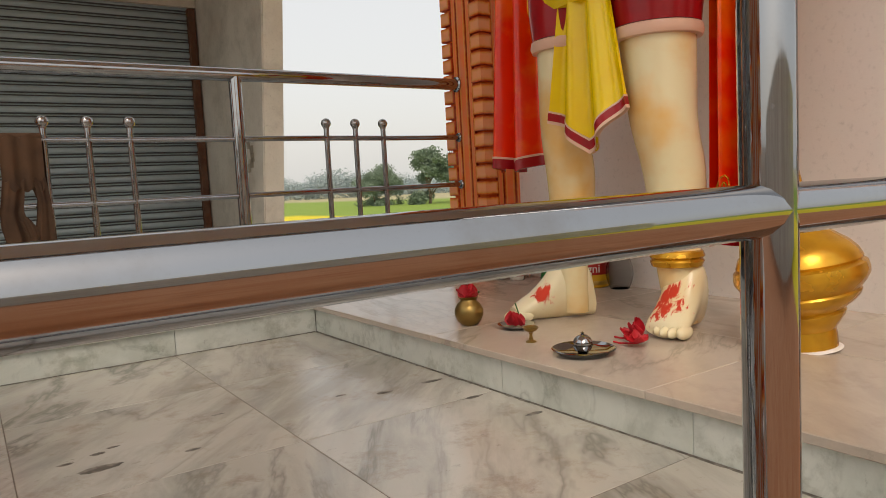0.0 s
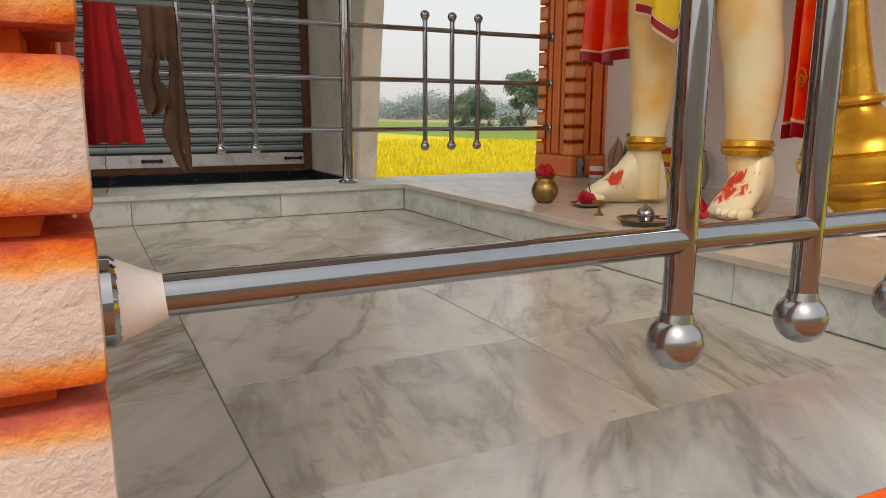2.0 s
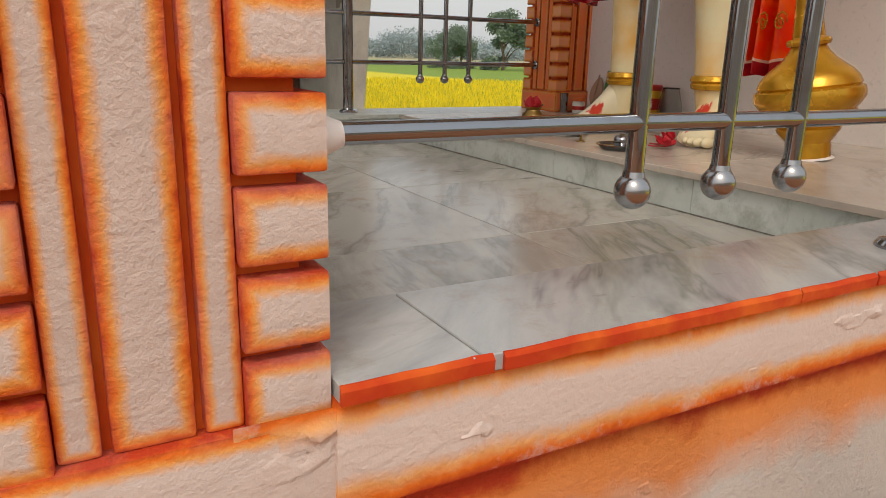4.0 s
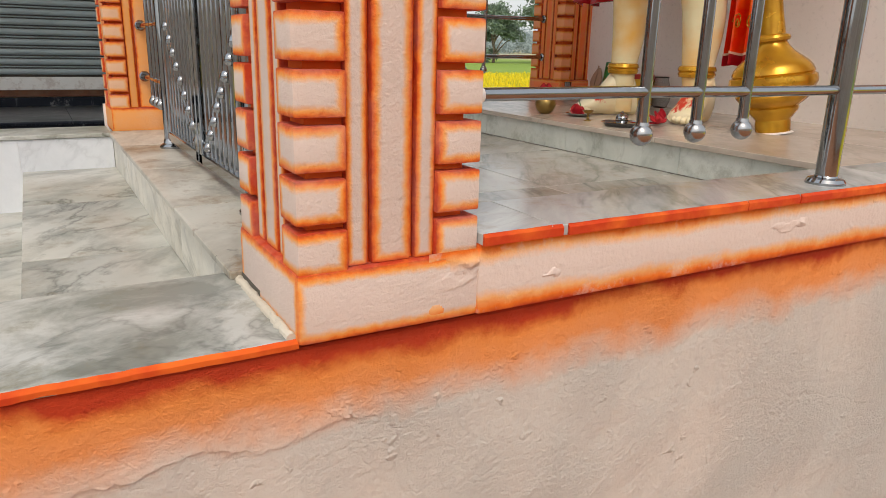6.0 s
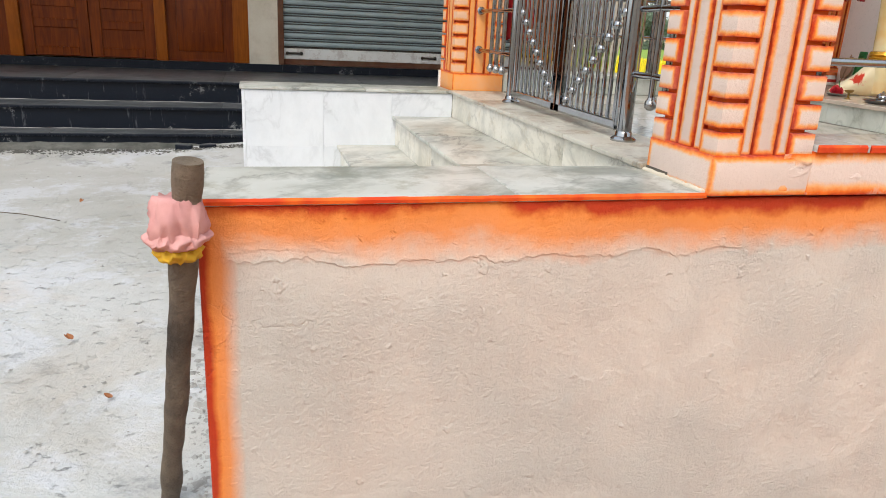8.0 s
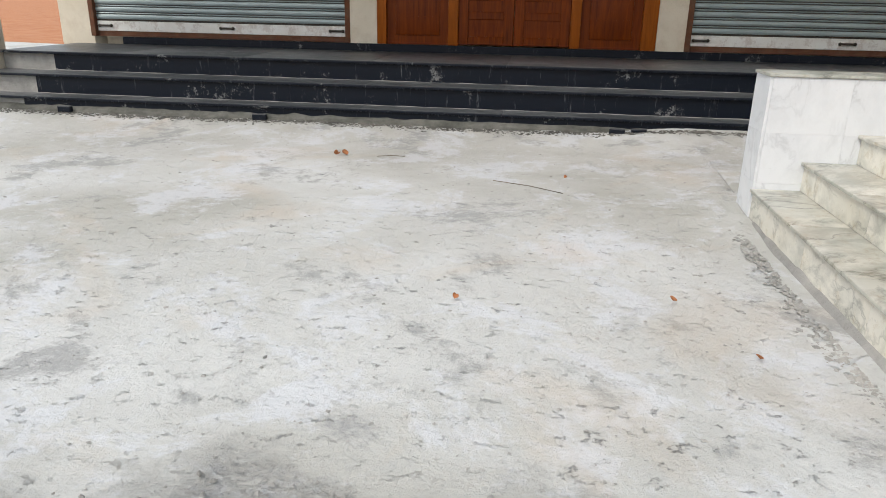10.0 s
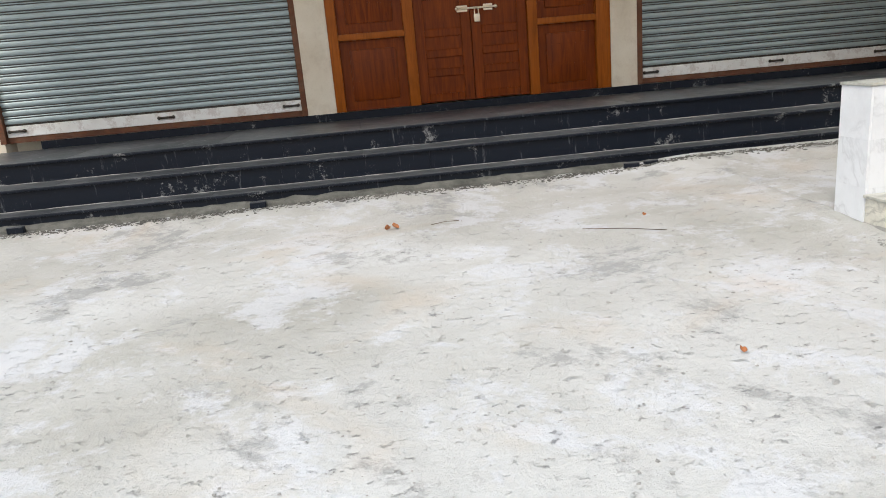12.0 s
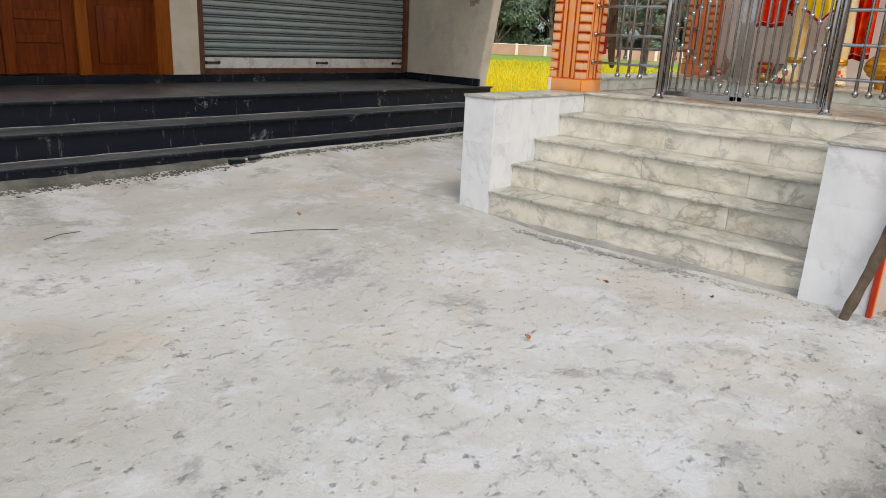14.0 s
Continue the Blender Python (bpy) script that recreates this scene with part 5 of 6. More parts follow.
# ---- golden mace beside the statue ----
mace = thing("mace", "large gold painted mace standing on the platform", "mace", (1.95, 1.04, KERB))
mace.rotation_euler = Matrix.Rotation(radians(8), 3, Vector((-0.72, -0.69, 0))).to_euler()
mace.scale = (0.95, 0.95, 1.0)
part("head", bm_lathe([(0.066, 0.000), (0.073, 0.005), (0.075, 0.041), (0.073, 0.057), (0.086, 0.073), (0.103, 0.094), (0.108, 0.106), (0.103, 0.112), (0.136, 0.135), (0.152, 0.151), (0.156, 0.160), (0.152, 0.166), (0.169, 0.184), (0.182, 0.204), (0.183, 0.218),
                       (0.180, 0.236), (0.166, 0.243), (0.171, 0.250), (0.162, 0.272), (0.143, 0.294), (0.114, 0.316), (0.086, 0.338), (0.066, 0.362), (0.058, 0.377), (0.055, 0.384)], 40), GOLD_PAINT, mace)
part("collar", bm_lathe([(0.053, 0.377), (0.069, 0.381), (0.074, 0.392), (0.068, 0.402), (0.055, 0.406), (0.050, 0.412)], 32), GOLD_PAINT, mace)
part("shaft", bm_lathe([(0.053, 0.408), (0.044, 0.490), (0.037, 0.612), (0.033, 0.816), (0.032, 1.142), (0.000, 1.151)], 28), GOLD_PAINT, mace)
part("plaster_foot", bm_lathe([(0.086, 0.0005), (0.082, 0.004), (0.07, 0.008), (0.055, 0.009)], 24), WHITE_WALL, mace, "white plaster ring at the foot")

# ---- offerings and odds and ends on the platform ----
def petals(bm_list, at, size, n, seed):
    r = random.Random(seed)
    for _ in range(n):
        a, tilt = r.uniform(0, 6.28), r.uniform(0.15, 1.1)
        s = size * r.uniform(0.7, 1.1)
        rings = []
        for i in range(5):
            v = i / 4
            w = s * 0.42 * math.sin(math.pi * (0.12 + 0.86 * v))
            rings.append([(v * s, w * u, 0.25 * s * v * v + 0.12 * s * u * u + o) for u in (-1, -0.5, 0, 0.5, 1) for o in (0,)] + [(v * s, w * u, 0.25 * s * v * v + 0.12 * s * u * u + 0.0012) for u in (1, 0.5, 0, -0.5, -1)])
        bm = bm_rings(rings)
        bm.transform(Matrix.Translation(Vector(at) + Vector((r.uniform(-1, 1), r.uniform(-1, 1), 0)) * size * 0.4) @ Matrix.Rotation(a, 4, "Z") @ Matrix.Rotation(-tilt, 4, "Y"))
        bm_list.append(bm)
    return bm_list


def leaf_green(name):
    return gloss(name, (0.03, 0.13, 0.02), (0.06, 0.2, 0.03), 0.45, 0, 20)


GREEN = leaf_green("green leaf")
TOP = KERB + 0.001
pot = thing("brass_pot", "small round brass pot filled with red flowers", "pot", (1.51, 2.06, TOP))
part("body", bm_lathe([(0.0252, 0.0000), (0.0286, 0.0017), (0.0437, 0.0168), (0.0529, 0.0403), (0.0521, 0.0588), (0.0420, 0.0790), (0.0302, 0.0890), (0.0286, 0.0941), (0.0370, 0.1025), (0.0395, 0.1058), (0.0361, 0.1058), (0.0252, 0.0941), (0.0000, 0.0924)], 28), OLD_BRASS, pot)
part("flowers", joined(*petals([], (0, 0, 0.094), 0.052, 16, 3)), PETAL, pot, "red hibiscus petals")
part("leaf", joined(*petals([], (0.01, 0.02, 0.094), 0.045, 2, 5)), GREEN, pot, "green leaf")

dish = thing("offering_dish", "small steel dish holding a red flower", "dish", (1.585, 1.885, TOP))
part("dish", bm_lathe([(0.03, 0.0), (0.045, 0.002), (0.062, 0.012), (0.066, 0.016), (0.062, 0.016), (0.04, 0.006), (0.0, 0.005)], 28), STEEL, dish)
part("flower", joined(*petals([], (0, 0, 0.008), 0.055, 9, 8)), PETAL, dish, "red hibiscus flower")
part("stem", bm_tube([(0.01, 0, 0.01), (0.02, 0.01, 0.05), (0.015, 0.02, 0.085)], 0.0025, 6), GREEN, dish, "green flower stem")

lamp = thing("oil_lamp", "small footed brass oil lamp", "lamp", (1.475, 1.685, TOP))
part("foot", bm_lathe([(0.0176, 0.0000), (0.0168, 0.0032), (0.0064, 0.0080), (0.0048, 0.0240), (0.0072, 0.0288), (0.0048, 0.0320)], 20), OLD_BRASS, lamp)
part("bowl", bm_lathe([(0.0048, 0.0304), (0.0208, 0.0384), (0.0264, 0.0480), (0.0240, 0.0488), (0.0144, 0.0400), (0.0000, 0.0384)], 24), OLD_BRASS, lamp)

plate = thing("steel_plate", "round steel plate with a raised rim", "plate", (1.475, 1.455, TOP))
part("plate", bm_lathe([(0.0680, 0.0000), (0.0720, 0.0016), (0.0896, 0.0160), (0.0936, 0.0176), (0.0904, 0.0188), (0.0704, 0.0048), (0.0000, 0.0040)], 40), STEEL, plate)
bowl = thing("steel_bowl", "small lidded steel bowl standing in the plate", "bowl", (1.475, 1.458, TOP + 0.005))
part("bowl", bm_lathe([(0.0144, 0.0000), (0.0240, 0.0064), (0.0288, 0.0192), (0.0272, 0.0288), (0.0288, 0.0304), (0.0160, 0.0320), (0.0000, 0.0328)], 26), STEEL, bowl)
part("lid", bm_lathe([(0.0288, 0.0312), (0.0240, 0.0416), (0.0128, 0.0496), (0.0048, 0.0520), (0.0056, 0.0576), (0.0000, 0.0608)], 26), STEEL, bowl)

for x, y, s, n in ((1.70, 1.445, 0.052, 11), (1.645, 1.40, 0.038, 7)):
    fl = thing("hibiscus_flower", "fallen red hibiscus flower lying on the platform", "flower", (x, y, TOP), "fallen flowers")
    part("petals", joined(*petals([], (0, 0, 0.012), s, n, n)), PETAL, fl)
    part("stalk", bm_tube([(0, 0, 0.01), (-0.02, 0.05, 0.006), (-0.015, 0.08, 0.005)], 0.003, 6), PETAL, fl)

PLASTIC_WHITE = gloss("white plastic", (0.72, 0.68, 0.60), None, 0.4)
ORANGE_LID = gloss("orange plastic", (0.75, 0.16, 0.03), None, 0.4)
PACK_GREEN = gloss("green printed pack", (0.02, 0.20, 0.05), (0.06, 0.30, 0.08), 0.3, 0, 18)
TIN_YELLOW = gloss("yellow tin print", (0.72, 0.42, 0.02), (0.62, 0.32, 0.02), 0.3)
TIN_RED = gloss("red tin print", (0.48, 0.02, 0.012), None, 0.3)
LEAF_DRY = gloss("dried palm leaf", (0.42, 0.27, 0.18), (0.52, 0.36, 0.25), 0.7, 0, 12)

tumbler = thing("steel_tumbler", "narrow steel tumbler standing by the pilaster", "tumbler", (2.345, 2.905, TOP))
part("cup", bm_lathe([(0.020, 0.0), (0.021, 0.002), (0.024, 0.108), (0.026, 0.111), (0.023, 0.111), (0.019, 0.01), (0.0, 0.008)], 24), STEEL, tumbler)
jar = thing("plastic_jar", "small white plastic jar with orange screw lid", "jar", (2.40, 2.835, TOP))
part("jar", bm_lathe([(0.034, 0.0), (0.037, 0.004), (0.037, 0.058), (0.032, 0.066), (0.031, 0.07), (0.0, 0.07)], 24), PLASTIC_WHITE, jar)
part("lid", bm_lathe([(0.036, 0.069), (0.037, 0.072), (0.037, 0.088), (0.034, 0.091), (0.0, 0.091)], 24), ORANGE_LID, jar, "orange screw lid")
part("print", bm_lathe([(0.0375, 0.02), (0.0377, 0.021), (0.0377, 0.040), (0.0375, 0.041)], 24), TIN_RED, jar, "small red printed bar")

fan = thing("hand_fan", "dried palm leaf hand fan leaning on the back wall", "fan", (2.50, 2.83, TOP))
blade = bm_rings([[(0.045 * v - 0.002 + o, 0.052 * math.sin(math.pi * min(1.0, 0.12 + 0.8 * v)) * u, 0.05 + 0.155 * v) for u in (-1, -0.6, -0.2, 0.2, 0.6, 1) for o in (0,)]
                  + [(0.045 * v + 0.002, 0.052 * math.sin(math.pi * min(1.0, 0.12 + 0.8 * v)) * u, 0.05 + 0.155 * v) for u in (1, 0.6, 0.2, -0.2, -0.6, -1)] for v in (0, 0.2, 0.4, 0.6, 0.8, 1.0)])
part("blade", blade, LEAF_DRY, fan)
part("stick", bm_tube([(-0.02, 0, 0.0), (0.0, 0, 0.07), (0.042, 0.004, 0.22)], 0.005, 8), LEAF_DRY, fan)

pack = thing("incense_pack", "tall green printed pack leaning against the wall", "pack", (2.46, 2.68, TOP))
bm = bm_box((0.022, 0.055, 0.25), (0, 0, 0.125), 0.004, 2)
bm.transform(Matrix.Rotation(radians(9), 4, "Y"))
body = part("sleeve", bm, PACK_GREEN, pack)
bm = joined(bm_box((0.0235, 0.012, 0.20), (0, 0.012, 0.13)), bm_box((0.0235, 0.035, 0.02), (0, 0, 0.21)))
bm.transform(Matrix.Rotation(radians(9), 4, "Y"))
part("print", bm, leaf_green("dark green print"), body)

tin = thing("ghee_tin", "round red and yellow printed tin with red lid", "tin", (2.462, 2.355, TOP))
tb = part("tin", bm_lathe([(0.073, 0.0), (0.076, 0.003), (0.076, 0.008), (0.0745, 0.01), (0.0745, 0.165), (0.077, 0.168), (0.077, 0.173), (0.0, 0.174)], 36), TIN_YELLOW, tin)
part("red_band", bm_lathe([(0.0747, 0.06), (0.0752, 0.061), (0.0752, 0.118), (0.0747, 0.119)], 36), TIN_RED, tb, "red printed band")
part("gold_band", bm_lathe([(0.0747, 0.012), (0.0752, 0.013), (0.0752, 0.03), (0.0747, 0.031)], 36), BRASS, tb)
part("lid", bm_lathe([(0.0775, 0.158), (0.0785, 0.160), (0.0785, 0.182), (0.074, 0.187), (0.0, 0.187)], 36), TIN_RED, tin, "red lid")
word = bpy.data.curves.new("word", "FONT")
word.body, word.size, word.extrude, word.align_x = "gni", 0.055, 0.0012, "CENTER"
tmp = new("tmp_word", word)
me = bpy.data.meshes.new_from_object(tmp.evaluated_get(bpy.context.evaluated_depsgraph_get()))
bpy.data.objects.remove(tmp)
bm = bmesh.new()
bm.from_mesh(me)
for v in bm.verts:
    a = v.co.x / 0.0765
    face = radians(228)
    r = 0.0762 + v.co.z
    v.co = Vector((r * math.cos(face + a), r * math.sin(face + a), 0.072 + v.co.y))
part("lettering", bm, PLASTIC_WHITE, tb, "pale lettering", None)

GLASS = Nodes("smoky glass").done((0.82, 0.83, 0.82), 0.04, 0.0, None, Transmission_Weight=1.0, IOR=1.2)
chimney = thing("lamp_glass", "smoky glass lamp chimney standing on its rim", "lamp glass", (2.475, 2.20, TOP))
part("glass", bm_lathe([(0.042, 0.0), (0.055, 0.03), (0.063, 0.065), (0.06, 0.10), (0.045, 0.15), (0.04, 0.175), (0.0375, 0.175), (0.0425, 0.15), (0.0575, 0.10), (0.0605, 0.065), (0.0525, 0.03), (0.0395, 0.0)], 28), GLASS, chimney)
part("rim", bm_lathe([(0.0412, 0.172), (0.0425, 0.174), (0.0425, 0.178), (0.0385, 0.178), (0.0385, 0.174)], 28), DARK_METAL, chimney, "dark metal rim")


# ---- cloths on the north railing ----
def fabric(name, color, dark, scale=60):
    n = Nodes(name)
    co = n.coords()
    c = n.mix(n.ramp(n.noise(co, 5, 5), (0.4, 0.0), (0.75, 1.0)), color, dark)
    return n.done(c, 0.9, 0, n.bump(n.math("ADD", n.noise(co, scale * 5, 3), n.math("MULTIPLY", n.noise(co, 16, 4), 2.0)), 0.35, 0.004))


RED_CLOTH, BROWN_CLOTH = fabric("red cotton", (0.34, 0.002, 0.006), (0.12, 0.001, 0.004)), fabric("brown cotton", (0.085, 0.042, 0.020), (0.028, 0.014, 0.008))


def cloth_shape(outline, y, folds, depth, thick=0.006, cols=28):
    """A hanging cloth from rows of (z, left x, right x), with soft vertical folds."""
    rings = []
    for i, (z, a, b) in enumerate(outline):
        v = i / (len(outline) - 1)
        row = []
        for side in (0, 1):
            for k in (range(cols + 1) if side == 0 else range(cols, -1, -1)):
                u = k / cols
                row.append((a + (b - a) * u, y + depth * (0.25 + v) * math.sin(2 * math.pi * folds * u + 1.2 * v) + 0.3 * depth * math.sin(17 * u + 3 * v) + side * thick, z - 0.008 * math.sin(2 * math.pi * folds * u)))
        rings.append(row)
    return bm_rings(rings)


def even(rows, n=22):
    out = []
    for i in range(n + 1):
        f = i / n * (len(rows) - 1)
        k = min(int(f), len(rows) - 2)
        g = f - k
        out.append(tuple(p + (q - p) * g for p, q in zip(rows[k], rows[k + 1])))
    return out


red_cloth = thing("red_cloth", "dark red cotton cloth hung over the railing", "cloth")
part("front_fall", cloth_shape(even([(1.787, -0.055, 0.066), (1.70, -0.06, 0.07), (1.60, -0.065, 0.085), (1.45, -0.075, 0.118), (1.30, -0.085, 0.134), (1.215, -0.088, 0.145)]), 3.136, 2.6, 0.012), RED_CLOTH, red_cloth)
part("back_fall", cloth_shape(even([(1.787, -0.055, 0.066), (1.60, -0.05, 0.06), (1.42, -0.045, 0.08)]), 3.195, 2.0, 0.007), RED_CLOTH, red_cloth)
part("fold", bm_tube([(-0.055, 3.17, 1.782), (0.066, 3.17, 1.782)], 0.020, 12), RED_CLOTH, red_cloth)
brown_cloth = thing("brown_cloth", "twisted brown cotton cloth knotted on the railing", "cloth")
part("top_fold", joined(cloth_shape(even([(1.785, 0.150, 0.302), (1.68, 0.158, 0.302), (1.60, 0.16, 0.30), (1.58, 0.18, 0.292)], 12), 3.139, 2.4, 0.009), bm_tube([(0.15, 3.17, 1.782), (0.302, 3.17, 1.782)], 0.019, 12)), BROWN_CLOTH, brown_cloth)
part("left_fall", cloth_shape(even([(1.62, 0.158, 0.232), (1.54, 0.148, 0.225), (1.50, 0.140, 0.218), (1.44, 0.140, 0.235), (1.39, 0.150, 0.255), (1.35, 0.16, 0.225), (1.335, 0.165, 0.19)]), 3.139, 1.6, 0.010), BROWN_CLOTH, brown_cloth)
part("right_fall", cloth_shape(even([(1.62, 0.245, 0.302), (1.54, 0.268, 0.312), (1.46, 0.258, 0.318), (1.36, 0.236, 0.322), (1.26, 0.215, 0.332), (1.19, 0.245, 0.332), (1.12, 0.27, 0.335), (1.085, 0.30, 0.332)]), 3.139, 1.8, 0.010), BROWN_CLOTH, brown_cloth)
part("twist", cloth_shape(even([(1.47, 0.20, 0.235), (1.43, 0.215, 0.262), (1.39, 0.235, 0.268), (1.37, 0.25, 0.262)], 8), 3.134, 1.0, 0.006), BROWN_CLOTH, brown_cloth)
part("thread", bm_tube([(-0.01, 3.16, 1.22), (-0.02, 3.155, 1.12), (0.0, 3.15, 1.05), (-0.03, 3.10, 1.003)], 0.0016, 5), RED_CLOTH, red_cloth, "loose red thread")

# ---- wooden stick leaning at the wall's corner ----
stick = thing("wooden_stick", "crooked bare wooden stick with a pink cloth knot", "stick", (-2.03, 0.26, YARD))
pts, radii = [], []
for k in range(41):
    v = k / 40
    pts.append((0.125 * v + 0.022 * math.sin(3.0 * v) - 0.016 * math.sin(math.pi * v) + 0.004 * noise.noise((v * 9, 0, 0)), -0.20 * v - 0.015 * math.sin(math.pi * v) + 0.004 * noise.noise((v * 9, 5, 0)), 1.065 * v + 0.0))
    radii.append(0.0265 + 0.008 * v + 0.0055 * noise.noise((v * 13, 2, 0)) + 0.004 * max(0.0, math.sin(v * 19.0)) ** 8)
part("pole", bm_tube(pts, radii, 16), BARK, stick)
top_at = Vector(pts[-7])
CLOTH_PINK = fabric("faded pink cloth", (0.62, 0.33, 0.31), (0.36, 0.12, 0.13))
CLOTH_YELLOW = fabric("yellow ribbon", (0.60, 0.36, 0.02), (0.40, 0.22, 0.02))


def wrap(z0, z1, r0, seed, n=56, rings=16):
    rows = []
    for i in range(rings):
        v = i / (rings - 1)
        z = z0 + (z1 - z0) * v
        bulge = r0 * (0.75 + 0.55 * math.sin(math.pi * (0.15 + 0.7 * v)))
        rows.append([(top_at.x + bulge * (1 + 0.34 * noise.noise((3.6 * math.cos(a), 3 * math.sin(a), seed + 2 * v)) + 0.07 * noise.noise((9 * math.cos(a + v), 9 * math.sin(a + v), seed + 2 * v))) * math.cos(a) - 0.018, top_at.y + bulge * (1 + 0.34 * noise.noise((3.6 * math.cos(a), 3 * math.sin(a), seed + 4 + 2 * v)) + 0.07 * noise.noise((9 * math.cos(a + v), 9 * math.sin(a + v), seed + 2 * v))) * math.sin(a), z + 0.012 * noise.noise((4 * math.cos(a), 4 * math.sin(a), seed))) for a in (2 * math.pi * k / n for k in range(n))])
    return bm_rings(rows)


part("cloth_knot", wrap(0.86, 0.975, 0.050, 1.0), CLOTH_PINK, stick, "faded pink cloth knot", 85)
part("cloth_tail", wrap(0.855, 0.895, 0.055, 7.0), CLOTH_PINK, stick, "", 85)
part("ribbon", wrap(0.825, 0.858, 0.046, 3.0), CLOTH_YELLOW, stick, "shiny yellow ribbon", 85)

# ---- cement mark on the end wall ----
OLD_CEMENT = concrete("dark old cement", (0.31, 0.265, 0.19), (0.40, 0.345, 0.26), 4.0, 0.8, 0.4, (0.10, 0.08, 0.05))
mark = part("cement_patch", joined(*[bm_box((0.004, 0.10, 0.085), (2.359, 6.74 + 0.17 * math.cos(a), 1.90 + 0.12 * math.sin(a)), 0.001) for a in (0.2, 0.75, 1.4, 2.0, 2.7, 3.3, 3.8, 4.4)]), OLD_CEMENT, None, "rough ring of dark cement on the end wall")
tagged(mark, category="patch", kind="structure")

# ---- column at the far end of the steps ----
setting("wall_shop_column", bm_span(-10.10, -9.88, 6.20, 6.55, -0.3, 3.999, 0.008), POST_PAINT, "cream painted canopy column at the end of the steps", "column")

# ---- stones, litter and grass along the yard's edge ----
def stone_mesh(seed):
    bm = bmesh.new()
    bmesh.ops.create_icosphere(bm, subdivisions=2, radius=1.0)
    for v in bm.verts:
        v.co *= 1 + 0.35 * noise.noise(v.co * 1.1 + Vector((seed * 7, 0, 0)))
        v.co.z *= 0.55
    return mesh_of(bm, "stone", STONE, None)


rnd = random.Random(11)
stone_meshes = [stone_mesh(k) for k in range(6)]
edge_stones = []
for k in range(90):
    x = rnd.uniform(-6.5, -1.75)
    y = slab_edge(x) + rnd.gauss(-0.09, 0.07)
    s = rnd.choice((0.012, 0.016, 0.02, 0.026, 0.034)) * rnd.uniform(0.8, 1.3)
    if k < 4:
        s *= 1.5
    z = (YARD if y > slab_edge(x) else -0.122) + s * 0.2
    ob = tagged(new("stone", stone_meshes[k % 6]), "broken grey stone lying along the yard's edge", "stone", "loose stones")
    ob.matrix_world = Matrix.Translation((x, y, z)) @ Matrix.Rotation(rnd.uniform(0, 6.28), 4, "Z") @ Matrix.Diagonal((s * rnd.uniform(0.8, 1.5), s, s * rnd.uniform(0.6, 1.1), 1))


def scatter(name, count, place, size, material, label, category, seed, flat=0.5):
    """Many small crumbs in one mesh."""
    r = np.random.RandomState(seed)
    base = np.array([(1, 0, 0), (0, 1, 0), (-1, 0, 0), (0, -1, 0), (0, 0, 1), (0, 0, -1)], float)
    tri = np.array([(0, 1, 4), (1, 2, 4), (2, 3, 4), (3, 0, 4), (1, 0, 5), (2, 1, 5), (3, 2, 5), (0, 3, 5)])
    vs, fs = [], []
    for i in range(count):
        x, y, z = place(r)
        s = size * r.lognormal(0, 0.45)
        a = r.uniform(0, 6.28)
        p = base * (r.uniform(0.6, 1.4, (6, 3))) * (s, s, s * flat)
        p = np.stack((p[:, 0] * math.cos(a) - p[:, 1] * math.sin(a), p[:, 0] * math.sin(a) + p[:, 1] * math.cos(a), p[:, 2]), 1)
        vs.append(p + (x, y, z))
        fs.append(tri + 6 * i)
    me = bpy.data.meshes.new(name)
    me.from_pydata(np.concatenate(vs).tolist(), [], np.concatenate(fs).tolist())
    me.materials.append(material)
    return tagged(new(name, me), label, category, kind="stuff")


def near_edge(r):
    x = r.uniform(-7.5, -1.75)
    e = slab_edge(x)
    y = e + r.normal(-0.06, 0.12)
    return x, y, (YARD + 0.004 if y > e else -0.12)


def on_yard(r):
    x = r.uniform(-8, -1.95)
    y = r.uniform(slab_edge(x) + 0.05, 5.4)
    return x, y, YARD + 0.02 * noise.noise((x * 0.6, y * 0.6, 0)) + 0.09 * min(max((y - 5.0) / 0.8, 0), 1) + 0.003


def on_earth(r):
    x, y = r.uniform(-6, 1.5), r.uniform(-2.2, 0.1)
    return (x, min(y, slab_edge(x) - 0.1), -0.122) if x < -1.75 else (x, y, ground_height(x, y) + 0.005)


DRY_SOIL = concrete("dry soil crumbs", (0.22, 0.14, 0.08), (0.34, 0.25, 0.16), 6.0, 0.5, 0.4, (0.14, 0.09, 0.05), 0.2, True)
scatter("gravel", 3400, near_edge, 0.0095, MORTAR, "grey gravel and mortar crumbs on the yard's edge", "gravel", 4, 0.75)
scatter("grit", 1300, on_yard, 0.0055, MORTAR, "dark grit scattered over the concrete yard", "grit", 5, 0.35)
scatter("earth_gravel", 2200, on_earth, 0.010, EARTH, "small red stones on the earth", "gravel", 6)
scatter("mortar_crumbs", 700, lambda r: (-1.92 - abs(r.normal(0, 0.05)), r.uniform(0.2, 3.2), YARD + 0.004), 0.010, MORTAR, "grey mortar crumbs at the foot of the stairs", "crumbs", 7)
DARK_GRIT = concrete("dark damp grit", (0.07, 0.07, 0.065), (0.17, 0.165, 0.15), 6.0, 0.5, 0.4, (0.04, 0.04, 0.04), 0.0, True)


